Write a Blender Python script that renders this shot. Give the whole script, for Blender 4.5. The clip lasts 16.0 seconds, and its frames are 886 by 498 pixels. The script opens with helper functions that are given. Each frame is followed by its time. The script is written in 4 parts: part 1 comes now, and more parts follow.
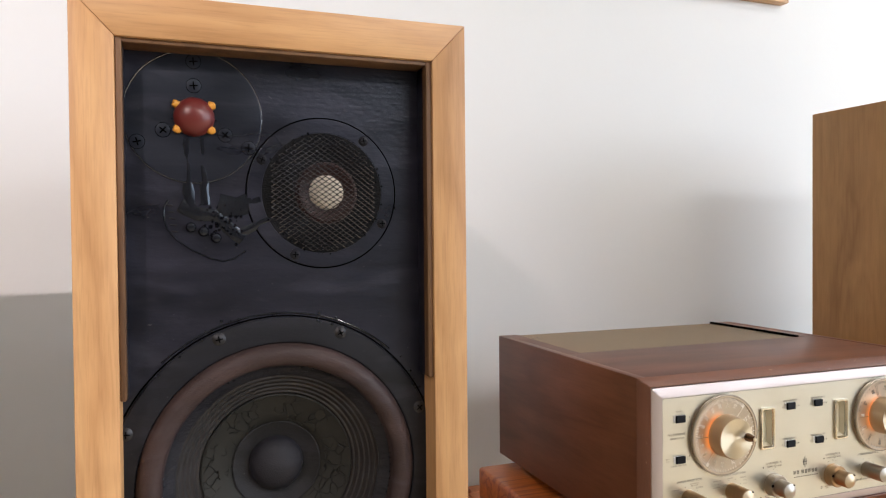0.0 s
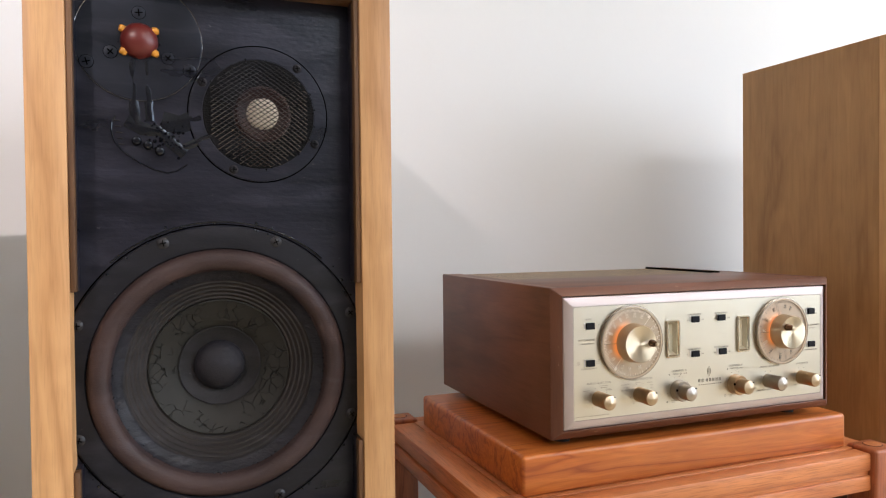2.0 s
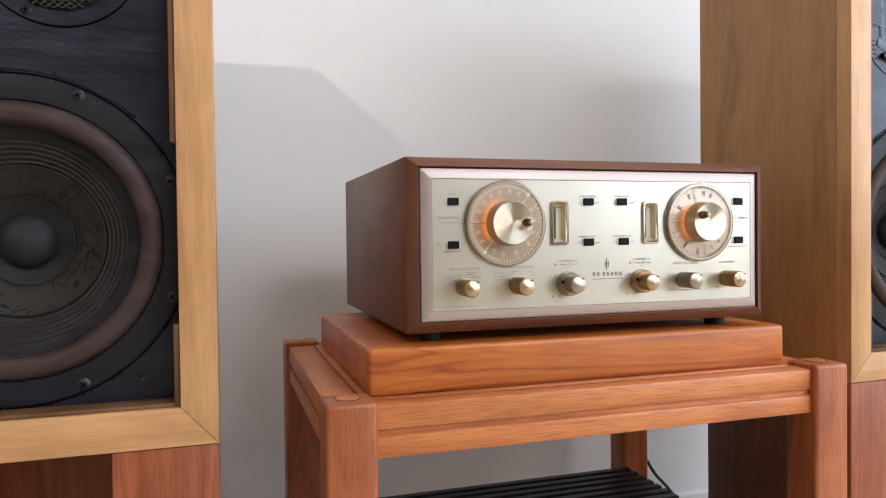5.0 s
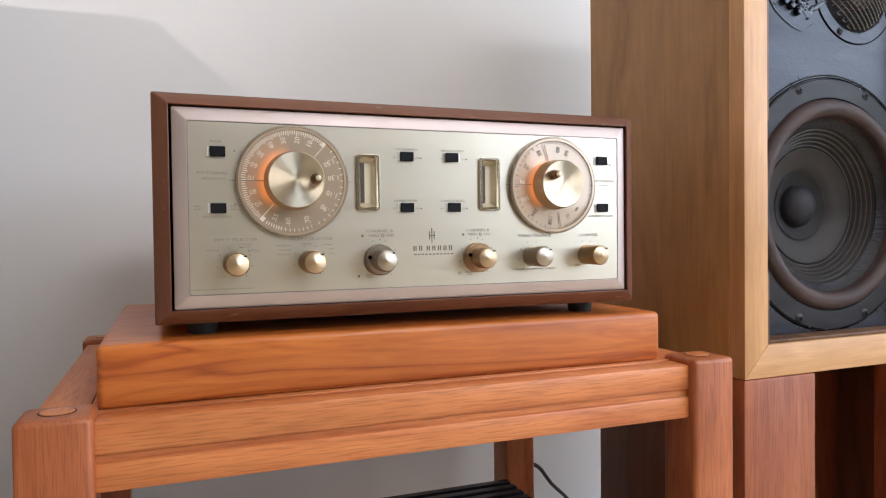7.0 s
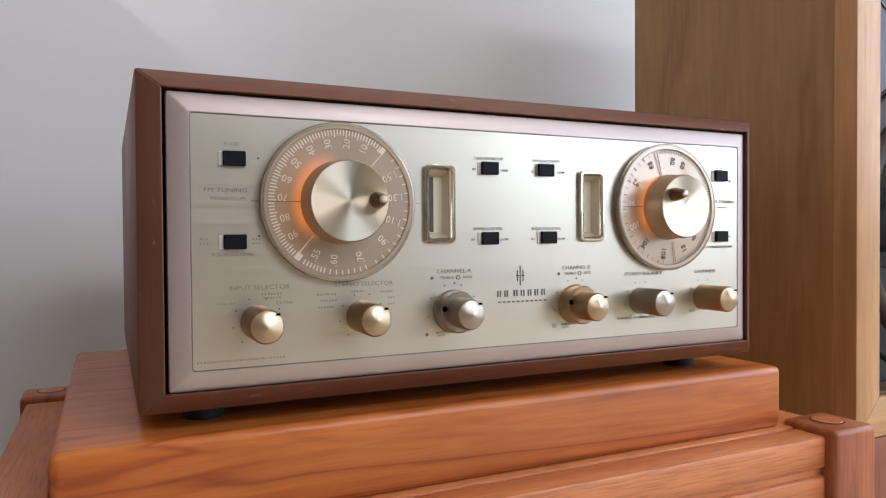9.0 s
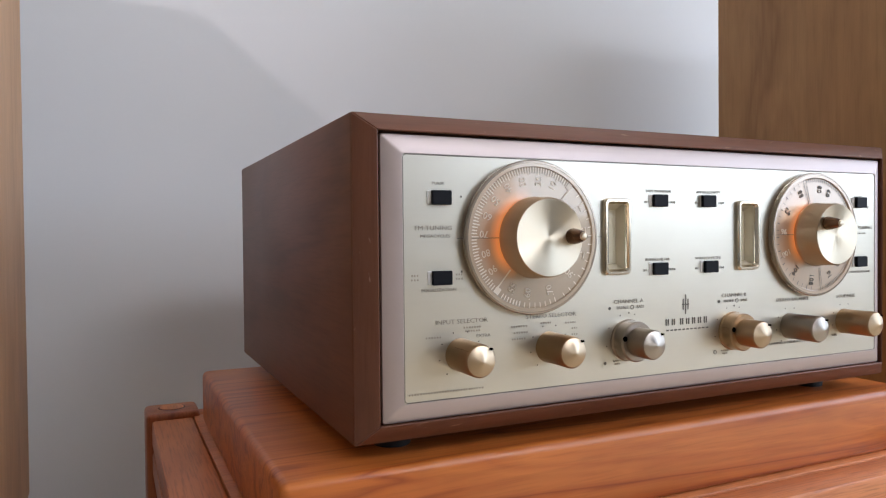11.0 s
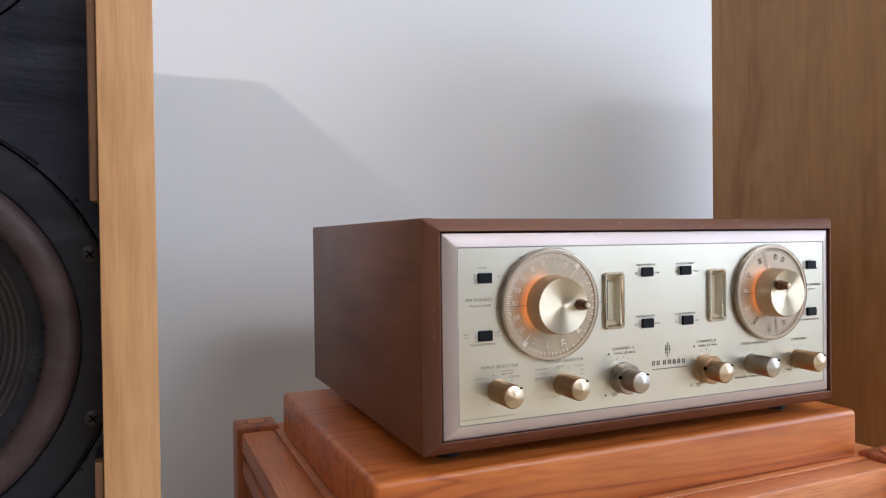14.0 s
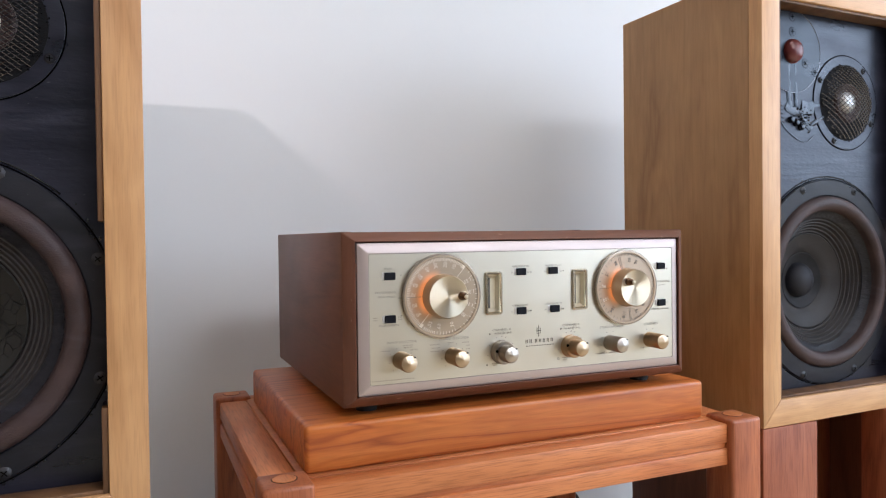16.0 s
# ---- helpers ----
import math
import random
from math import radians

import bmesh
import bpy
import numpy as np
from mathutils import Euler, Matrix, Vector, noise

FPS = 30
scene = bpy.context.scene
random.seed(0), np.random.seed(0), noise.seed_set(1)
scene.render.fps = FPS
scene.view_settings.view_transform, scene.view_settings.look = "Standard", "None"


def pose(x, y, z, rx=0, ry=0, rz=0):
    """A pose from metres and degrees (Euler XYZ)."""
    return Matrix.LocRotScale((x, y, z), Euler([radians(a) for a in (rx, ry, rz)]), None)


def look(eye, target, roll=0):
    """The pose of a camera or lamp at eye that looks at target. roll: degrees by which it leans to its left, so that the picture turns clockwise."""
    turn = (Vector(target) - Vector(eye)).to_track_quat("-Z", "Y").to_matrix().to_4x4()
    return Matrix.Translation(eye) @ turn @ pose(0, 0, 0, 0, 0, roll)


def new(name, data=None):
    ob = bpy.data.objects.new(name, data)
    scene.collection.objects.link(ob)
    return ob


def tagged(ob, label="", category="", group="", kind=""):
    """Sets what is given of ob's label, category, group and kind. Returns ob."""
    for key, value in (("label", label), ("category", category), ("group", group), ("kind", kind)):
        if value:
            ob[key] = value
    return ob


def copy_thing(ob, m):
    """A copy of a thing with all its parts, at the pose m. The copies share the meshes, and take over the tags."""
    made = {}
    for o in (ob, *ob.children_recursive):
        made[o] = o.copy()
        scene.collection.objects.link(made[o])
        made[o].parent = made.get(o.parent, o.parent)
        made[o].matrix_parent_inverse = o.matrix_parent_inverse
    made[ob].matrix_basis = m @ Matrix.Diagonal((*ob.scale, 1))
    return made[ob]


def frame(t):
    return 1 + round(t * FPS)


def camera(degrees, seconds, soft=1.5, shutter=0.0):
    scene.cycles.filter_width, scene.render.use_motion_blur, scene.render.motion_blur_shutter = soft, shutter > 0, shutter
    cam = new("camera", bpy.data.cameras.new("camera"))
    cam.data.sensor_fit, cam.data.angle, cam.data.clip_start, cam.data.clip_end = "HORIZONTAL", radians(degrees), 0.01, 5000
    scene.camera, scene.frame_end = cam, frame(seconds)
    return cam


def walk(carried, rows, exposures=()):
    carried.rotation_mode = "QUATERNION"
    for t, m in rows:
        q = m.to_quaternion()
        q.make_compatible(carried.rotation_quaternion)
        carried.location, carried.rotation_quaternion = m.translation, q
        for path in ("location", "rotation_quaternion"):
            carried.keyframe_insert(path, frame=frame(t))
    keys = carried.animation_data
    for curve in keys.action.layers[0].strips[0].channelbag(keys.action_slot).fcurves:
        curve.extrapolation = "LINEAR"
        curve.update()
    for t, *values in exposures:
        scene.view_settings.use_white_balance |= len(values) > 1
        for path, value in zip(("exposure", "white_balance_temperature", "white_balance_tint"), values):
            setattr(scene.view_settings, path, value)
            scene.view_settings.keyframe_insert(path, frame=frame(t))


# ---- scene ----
cam = camera(64.0, 16.0, 1.2)
PATH = [
    (0, (0.08, 0.081, 1.008), (0.769, 1.958, 0.973), -0.5),
    (0.5, (0.081, 0.067, 0.98), (0.776, 1.942, 0.946), -0.5),
    (1, (0.083, 0.043, 0.962), (0.792, 1.912, 0.924), -0.5),
    (1.5, (0.096, 0.018, 0.946), (0.808, 1.887, 0.905), -0.5),
    (2, (0.117, -0.01, 0.921), (0.834, 1.857, 0.884), -0.6),
    (2.5, (0.142, -0.028, 0.896), (0.854, 1.84, 0.855), -0.6),
    (3, (0.172, -0.032, 0.868), (0.877, 1.839, 0.827), -0.6),
    (3.5, (0.204, -0.024, 0.834), (0.891, 1.854, 0.794), -0.6),
    (6, (0.441, 0.064, 0.771), (1.012, 1.981, 0.734), -0.7),
    (6.5, (0.483, 0.089, 0.762), (1.058, 2.005, 0.727), -0.7),
    (7, (0.53, 0.127, 0.752), (1.247, 1.994, 0.708), -0.7),
    (7.5, (0.552, 0.185, 0.754), (1.383, 2.003, 0.708), -0.5),
    (8, (0.538, 0.245, 0.767), (1.386, 2.055, 0.722), -0.4),
    (8.5, (0.53, 0.287, 0.77), (1.382, 2.096, 0.73), -0.5),
    (9, (0.505, 0.312, 0.775), (1.36, 2.12, 0.74), -0.4),
    (9.5, (0.479, 0.33, 0.788), (1.33, 2.139, 0.736), -0.3),
    (10, (0.455, 0.346, 0.791), (1.304, 2.156, 0.754), -0.5),
    (12.5, (0.344, 0.327, 0.819), (1.172, 2.148, 0.78), -0.5),
    (13, (0.332, 0.298, 0.831), (1.147, 2.124, 0.795), -0.6),
    (13.5, (0.327, 0.261, 0.84), (1.128, 2.093, 0.807), -0.7),
    (14, (0.328, 0.219, 0.845), (1.124, 2.053, 0.817), -0.7),
    (14.5, (0.33, 0.172, 0.848), (1.121, 2.009, 0.82), -0.8),
    (15, (0.328, 0.119, 0.852), (1.116, 1.957, 0.82), -0.7),
    (15.5, (0.328, 0.068, 0.855), (1.115, 1.906, 0.827), -0.8),
    (16, (0.334, 0.018, 0.854), (1.126, 1.855, 0.821), -0.7),
]
EXPOSURES = [(0.0, 0.02, 6480, 12), (3.0, 0.02, 6420, 13), (3.5, 0.04, 6380, 13), (6.0, -0.04, 6380, 14), (7.0, -0.02, 6400, 14), (7.5, 0.00, 6400, 14), (8.2, -0.20, 6250, 15), (9.0, -0.30, 6150, 15),
             (10.0, -0.38, 6100, 15), (12.5, -0.28, 5950, 13), (14.0, -0.20, 5950, 13), (16.0, -0.05, 5980, 13)]
walk(cam, [(t, look(eye, target, roll)) for t, eye, target, roll in PATH], EXPOSURES)

# ---- light ----
FLOOR, CEIL, WALL = 0.13, 2.45, 1.28
world = bpy.data.worlds.new("sky")
scene.world = world
world.use_nodes = True
wn = world.node_tree.nodes
sky = wn.new("ShaderNodeTexSky")
sky.sky_type, sky.sun_disc = "NISHITA", False
sky.sun_elevation, sky.sun_rotation = radians(40), radians(215)
wn["Background"].inputs["Strength"].default_value = 0.12
world.node_tree.links.new(sky.outputs["Color"], wn["Background"].inputs["Color"])


def lamp(name, kind, m, watts, colour, **more):
    data = bpy.data.lights.new(name, kind)
    data.energy, data.color = watts, colour
    if "size" in more:
        data.shape, data.size, data.size_y = "RECTANGLE", more["size"][0], more["size"][1]
    if "radius" in more:
        data.shadow_soft_size = more["radius"]
    if "cone" in more:
        data.spot_size, data.spot_blend = radians(more["cone"]), 1.0
    ob = new(name, data)
    ob.matrix_world = m
    return ob


LAMP_A, LAMP_B = (-0.92, -1.02, 2.22), (1.30, 0.13, CEIL - 0.05)
FILL_PANEL = (1.55, -1.45, CEIL)
DAY = (0.80, 0.90, 1.0)
lamp("window_daylight", "AREA", look((3.36, -1.95, 1.60), (0.6, -0.7, 1.0)), 66, DAY, size=(2.6, 1.4))
lamp("window_daylight", "AREA", look((3.36, 0.25, 1.60), (1.0, 0.60, 1.1)), 30, DAY, size=(1.6, 1.4))
# Broad overhead fill, added to brighten the wall without crisp shadows.
lamp("ceiling_panel_lamp", "AREA", look((FILL_PANEL[0], FILL_PANEL[1], CEIL - 0.04), (1.50, -1.25, 0.0)), 86, (0.97, 0.98, 1.0), size=(1.3, 1.3))
lamp("downlight_lamp", "SPOT", look(LAMP_A, (-0.58, 1.28, 1.17)), 150, (1.0, 0.86, 0.82), radius=0.013, cone=60)
lamp("downlight_lamp", "SPOT", look(LAMP_B, (0.7, 0.7, 0.7)), 14, (1.0, 0.90, 0.82), radius=0.03, cone=150)


# ---- materials ----
def material(name, colour, rough=0.5, metal=0.0, spec=0.5):
    m = bpy.data.materials.new(name)
    m.use_nodes = True
    b = m.node_tree.nodes["Principled BSDF"]
    b.inputs["Base Color"].default_value = (*colour, 1)
    b.inputs["Roughness"].default_value, b.inputs["Metallic"].default_value = rough, metal
    b.inputs["Specular IOR Level"].default_value = spec
    return m, m.node_tree.nodes, m.node_tree.links, b


def coords(n, l, scale, kind="Object"):
    tc, mp = n.new("ShaderNodeTexCoord"), n.new("ShaderNodeMapping")
    mp.inputs["Scale"].default_value = scale
    l.new(tc.outputs[kind], mp.inputs["Vector"])
    return mp.outputs["Vector"]


def noise_tex(n, l, vec, scale=1.0, detail=4.0, distortion=0.0):
    t = n.new("ShaderNodeTexNoise")
    t.inputs["Scale"].default_value, t.inputs["Detail"].default_value = scale, detail
    t.inputs["Distortion"].default_value = distortion
    l.new(vec, t.inputs["Vector"])
    return t.outputs["Fac"]


def ramp(n, l, fac, *stops):
    r = n.new("ShaderNodeValToRGB")
    while len(r.color_ramp.elements) < len(stops):
        r.color_ramp.elements.new(0.5)
    for e, (at, c) in zip(r.color_ramp.elements, stops):
        e.position, e.color = at, (*c, 1) if len(c) == 3 else c
    l.new(fac, r.inputs["Fac"])
    return r.outputs["Color"]


def mixed(n, l, mode, fac, a, b):
    x = n.new("ShaderNodeMix")
    x.data_type, x.blend_type = "RGBA", mode
    for socket, value in ((x.inputs[0], fac), (x.inputs[6], a), (x.inputs[7], b)):
        if isinstance(value, (int, float)):
            socket.default_value = value
        elif isinstance(value, tuple):
            socket.default_value = (*value, 1)
        else:
            l.new(value, socket)
    return x.outputs[2]


def math_node(n, l, op, a, b=0.0, c=0.0):
    x = n.new("ShaderNodeMath")
    x.operation = op
    for socket, value in zip(x.inputs, (a, b, c)):
        if isinstance(value, (int, float)):
            socket.default_value = value
        else:
            l.new(value, socket)
    return x.outputs[0]


def bumped(n, l, b, height, strength, distance=0.001):
    x = n.new("ShaderNodeBump")
    x.inputs["Strength"].default_value, x.inputs["Distance"].default_value = strength, distance
    l.new(height, x.inputs["Height"])
    l.new(x.outputs["Normal"], b.inputs["Normal"])


def wood(name, light, mid, dark, along, rough=0.4, figure=1.0, pores=0.5, bump=0.15, coat=0.0, across=10.0, stretch=0.14, scuffed=False):
    """Timber with its grain along one axis (0, 1, 2): broad figure, growth lines and short pores."""
    m, n, l, b = material(name, mid, rough)
    info = n.new("ShaderNodeObjectInfo")
    shift = n.new("ShaderNodeVectorMath")
    shift.operation = "MULTIPLY_ADD"
    tc = n.new("ShaderNodeTexCoord")
    l.new(info.outputs["Random"], shift.inputs[0])
    shift.inputs[1].default_value = (3.1, 4.7, 2.3)
    l.new(tc.outputs["Object"], shift.inputs[2])

    def stretched(a, c):
        mp = n.new("ShaderNodeMapping")
        s = [c, c, c]
        s[along] = a
        mp.inputs["Scale"].default_value = s
        l.new(shift.outputs[0], mp.inputs["Vector"])
        return mp.outputs["Vector"]

    broad = noise_tex(n, l, stretched(across * stretch, across), 1.0, 4.0, 0.5)
    rings = math_node(n, l, "PINGPONG", math_node(n, l, "MULTIPLY", broad, 11.0 * figure), 1.0)
    tone = ramp(n, l, rings, (0.0, dark), (0.22, mid), (0.65, light), (1.0, mid))
    patch = noise_tex(n, l, stretched(3.0, 5.0), 1.0, 3.0)
    tone = mixed(n, l, "MULTIPLY", 0.75, tone, ramp(n, l, patch, (0.3, (0.78, 0.74, 0.70)), (0.7, (1.08, 1.06, 1.04))))
    mottle = noise_tex(n, l, stretched(14.0, 34.0), 1.0, 2.0, 0.6)
    tone = mixed(n, l, "MULTIPLY", 0.5, tone, ramp(n, l, mottle, (0.32, (0.84, 0.80, 0.74)), (0.56, (1, 1, 1)), (0.75, (1.08, 1.08, 1.06))))
    streak = noise_tex(n, l, stretched(9.0, 150.0), 1.0, 5.0)
    tone = mixed(n, l, "MULTIPLY", 0.28, tone, ramp(n, l, streak, (0.34, (0.72, 0.66, 0.62)), (0.52, (1, 1, 1)), (0.70, (1.10, 1.09, 1.07))))
    fine = noise_tex(n, l, stretched(34.0, 700.0), 1.0, 3.0)
    tone = mixed(n, l, "MULTIPLY", pores, tone, ramp(n, l, fine, (0.32, (0.62, 0.55, 0.5)), (0.52, (1, 1, 1))))
    if scuffed:
        worn = ramp(n, l, noise_tex(n, l, stretched(60.0, 190.0), 1.0, 4.0, 0.8), (0.66, (0, 0, 0)), (0.74, (1, 1, 1)))
        tone = mixed(n, l, "MIX", math_node(n, l, "MULTIPLY", worn, 0.55), tone, (0.42, 0.27, 0.20))
    l.new(tone, b.inputs["Base Color"])
    l.new(ramp(n, l, patch, (0.2, (rough + 0.1,) * 3), (0.8, (rough - 0.06,) * 3)), b.inputs["Roughness"])
    bumped(n, l, b, fine, bump, 0.0006)
    b.inputs["Coat Weight"].default_value, b.inputs["Coat Roughness"].default_value = coat, 0.25
    return m


PINE = ((0.66, 0.390, 0.186), (0.60, 0.340, 0.156), (0.51, 0.275, 0.120))
CHERRY = ((0.66, 0.245, 0.088), (0.58, 0.195, 0.066), (0.48, 0.145, 0.047))
STAND = ((0.40, 0.125, 0.055), (0.32, 0.092, 0.040), (0.24, 0.062, 0.025))
BOARD = ((0.60, 0.188, 0.038), (0.51, 0.140, 0.027), (0.33, 0.074, 0.014))
LEG = ((0.47, 0.150, 0.056), (0.39, 0.114, 0.042), (0.30, 0.082, 0.030))
# Stand timber darkened for the shade between stand and rack.
STAND_SHADED = ((0.17, 0.066, 0.033), (0.13, 0.048, 0.024), (0.09, 0.032, 0.016))
WALNUT = ((0.185, 0.072, 0.040), (0.155, 0.058, 0.031), (0.12, 0.042, 0.022))
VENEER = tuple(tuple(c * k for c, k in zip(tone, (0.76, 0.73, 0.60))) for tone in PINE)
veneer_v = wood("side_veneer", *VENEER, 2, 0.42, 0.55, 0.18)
pine_v = wood("pine_upright", *PINE, 2, 0.42, 0.6, 0.25)
pine_h = wood("pine_level", *PINE, 0, 0.42, 0.6, 0.25)
cherry_x = wood("cherry_along_x", *CHERRY, 0, 0.38, 0.5, 0.75, 0.3)
cherry_y = wood("cherry_along_y", *CHERRY, 1, 0.38, 0.5, 0.75, 0.3)
plinth_wood = wood("polished_plinth", *BOARD, 0, 0.36, 0.75, 0.3, 0.05, 0.10, 30.0, 0.085)
leg_wood = wood("leg_timber", *LEG, 2, 0.38, 0.7, 0.75, 0.3)
stand_shaded = wood("shaded_stand_timber", *STAND_SHADED, 2, 0.45, 0.7, 0.6, 0.2)
stand_wood = wood("stand_timber", *STAND, 2, 0.42, 0.9, 0.7, 0.25)
walnut_x = wood("walnut_along_x", *WALNUT, 0, 0.42, 0.4, 0.35, 0.1)
walnut_y = wood("walnut_along_y", *WALNUT, 1, 0.42, 0.4, 0.35, 0.1)
lip_x = wood("worn_walnut_level", *WALNUT, 0, 0.42, 0.4, 0.35, 0.1, scuffed=True)
lip_z = wood("worn_walnut_upright", *WALNUT, 2, 0.42, 0.4, 0.35, 0.1, scuffed=True)
# Batten brown darkened to hold the shade inside the cabinet's front recess.
inner_wood = wood("shaded_batten", (0.17, 0.085, 0.036), (0.14, 0.068, 0.028), (0.10, 0.048, 0.02), 2, 0.55, 0.7, 0.4)


def plaster(name, colour, rough=0.85):
    m, n, l, b = material(name, colour, rough, 0, 0.25)
    v = coords(n, l, (1, 1, 1))
    soft = noise_tex(n, l, v, 1.3, 3)
    dots = noise_tex(n, l, v, 70, 4)
    tone = mixed(n, l, "MULTIPLY", 1.0, colour, ramp(n, l, soft, (0.3, (0.96, 0.96, 0.955)), (0.7, (1, 1, 1))))
    l.new(tone, b.inputs["Base Color"])
    bumped(n, l, b, dots, 0.12, 0.001)
    return m


wall_paint = plaster("wall_paint", (0.79, 0.80, 0.81))
# Tones for unseen walls: dark rear dims reflections, warm side gives fill.
rear_dim = plaster("rear_wall_dim", (0.27, 0.26, 0.245))
side_fill = plaster("side_wall_fill", (0.50, 0.47, 0.42))
ceiling_paint = plaster("ceiling_paint", (0.84, 0.83, 0.81))
trim_paint = plaster("trim_paint", (0.82, 0.81, 0.79), 0.45)
floor_wood = wood("oak_floor", (0.78, 0.66, 0.47), (0.73, 0.60, 0.41), (0.62, 0.49, 0.32), 0, 0.4, 0.8, 0.4)


def black_paint(name, colour, rough, mottle, scale, bump, spec=0.25):
    m, n, l, b = material(name, colour, rough, 0.0, spec)
    v = coords(n, l, (1.0, 1.0, 2.6))
    stain = noise_tex(n, l, v, 9, 6, 0.4)
    speck = noise_tex(n, l, v, scale, 4)
    base = ramp(n, l, stain, (0.3, colour), (0.75, tuple(c * mottle for c in colour)))
    dust = ramp(n, l, noise_tex(n, l, v, 160, 2), (0.745, (0, 0, 0)), (0.80, (0.09, 0.09, 0.09)))
    smear = ramp(n, l, noise_tex(n, l, coords(n, l, (9.0, 9.0, 30.0)), 1.0, 6, 1.2), (0.52, (0, 0, 0)), (0.72, (0.012, 0.012, 0.016)))
    l.new(mixed(n, l, "ADD", 0.7, mixed(n, l, "ADD", 1.0, base, smear), dust), b.inputs["Base Color"])
    l.new(ramp(n, l, stain, (0.25, (rough - 0.1,) * 3), (0.75, (rough + 0.16,) * 3)), b.inputs["Roughness"])
    strokes = noise_tex(n, l, coords(n, l, (3.0, 3.0, 55.0)), 1.0, 5, 0.5)
    bumped(n, l, b, math_node(n, l, "MULTIPLY_ADD", strokes, 2.5, speck), bump, 0.0006)
    return m


baffle_paint = black_paint("baffle_paint", (0.0047, 0.0043, 0.0074), 0.32, 3.6, 120, 0.55, 0.45)
baffle_paint.node_tree.nodes["Principled BSDF"].inputs["Specular Tint"].default_value = (0.74, 0.84, 1.0, 1.0)
flange_paint = black_paint("flange_paint", (0.010, 0.010, 0.013), 0.32, 1.7, 60, 0.1)
basket_paint = black_paint("basket_paint", (0.0065, 0.0068, 0.0095), 0.45, 2.2, 200, 0.3)
collar_gloss = black_paint("collar_gloss", (0.012, 0.012, 0.015), 0.36, 2.0, 140, 1.6)
plate_black = black_paint("tweeter_plate_black", (0.007, 0.007, 0.011), 0.34, 2.2, 90, 0.25, 0.4)
plate_black.node_tree.nodes["Principled BSDF"].inputs["Specular Tint"].default_value = (0.70, 0.84, 1.0, 1.0)
surround_foam = black_paint("surround_foam", (0.030, 0.019, 0.018), 0.5, 2.3, 300, 0.6)
cone_paper = black_paint("cone_paper", (0.023, 0.0205, 0.020), 0.5, 1.7, 260, 0.3)
cap_felt = black_paint("cap_felt", (0.014, 0.0135, 0.017), 0.5, 1.6, 500, 0.4)
felt_black = black_paint("felt_black", (0.0035, 0.0035, 0.004), 0.7, 1.8, 400, 0.8, 0.15)
ring_black = black_paint("ring_black", (0.010, 0.0095, 0.010), 0.6, 1.8, 300, 0.6)
gloss_black = material("gloss_black", (0.007, 0.007, 0.010), 0.2)[0]
gloss_black.node_tree.nodes["Principled BSDF"].inputs["Specular Tint"].default_value = (0.75, 0.86, 1.0, 1.0)
rubber = material("rubber", (0.012, 0.012, 0.012), 0.6)[0]
wire_black = material("wire_black", (0.15, 0.15, 0.16), 0.2, 0.85)[0]
screw_metal = material("screw_metal", (0.030, 0.030, 0.034), 0.42, 0.6)[0]
slot_black = material("slot_black", (0.0015, 0.0015, 0.0015), 0.9, 0.0, 0.0)[0]
white_dome = material("white_dome", (0.62, 0.55, 0.45), 0.6)[0]
silver_dome = material("silver_dome", (0.58, 0.57, 0.56), 0.28, 0.8)[0]
brown_ring = black_paint("brown_ring", (0.020, 0.008, 0.007), 0.4, 1.8, 200, 0.2)
red_dome = material("red_dome", (0.115, 0.016, 0.014), 0.34)[0]
amber_glue = material("amber_glue", (0.62, 0.27, 0.03), 0.4)[0]


def cracked():
    m, n, l, b = material("cracked_doping", (0.03, 0.028, 0.025), 0.62, 0.0, 0.35)
    v = coords(n, l, (1, 1, 1))
    x = n.new("ShaderNodeTexVoronoi")
    x.feature = "DISTANCE_TO_EDGE"
    x.inputs["Scale"].default_value = 95
    w = n.new("ShaderNodeVectorMath")
    w.operation = "MULTIPLY_ADD"
    t = n.new("ShaderNodeTexNoise")
    t.inputs["Scale"].default_value = 40
    l.new(v, t.inputs["Vector"])
    l.new(t.outputs["Color"], w.inputs[0])
    w.inputs[1].default_value = (0.016, 0.016, 0.016)
    l.new(v, w.inputs[2])
    l.new(w.outputs[0], x.inputs["Vector"])
    lines = ramp(n, l, x.outputs["Distance"], (0.0, (0, 0, 0)), (0.034, (1, 1, 1)))
    keep = noise_tex(n, l, v, 38, 3)
    mask = ramp(n, l, keep, (0.50, (1, 1, 1)), (0.54, (0, 0, 0)))
    h = mixed(n, l, "LIGHTEN", 1.0, lines, mask)
    l.new(mixed(n, l, "MIX", h, (0.0016, 0.0015, 0.0014), (0.0165, 0.0155, 0.0130)), b.inputs["Base Color"])
    bumped(n, l, b, h, 1.0, 0.0018)
    return m


crack_paint = cracked()


def brushed(name, colour, rough, along, bump=0.05, metal=1.0):
    m, n, l, b = material(name, colour, rough, metal)
    s = [1800.0, 1800.0, 1800.0]
    s[along] = 8.0
    fine = noise_tex(n, l, coords(n, l, s), 1, 2)
    cloud = noise_tex(n, l, coords(n, l, (1, 1, 1)), 14, 4)
    tone = mixed(n, l, "MULTIPLY", 1.0, colour, ramp(n, l, cloud, (0.3, (0.93, 0.92, 0.90)), (0.7, (1, 1, 1))))
    l.new(tone, b.inputs["Base Color"])
    l.new(ramp(n, l, fine, (0.2, (rough - 0.06,) * 3), (0.8, (rough + 0.08,) * 3)), b.inputs["Roughness"])
    bumped(n, l, b, fine, bump, 0.0002)
    return m


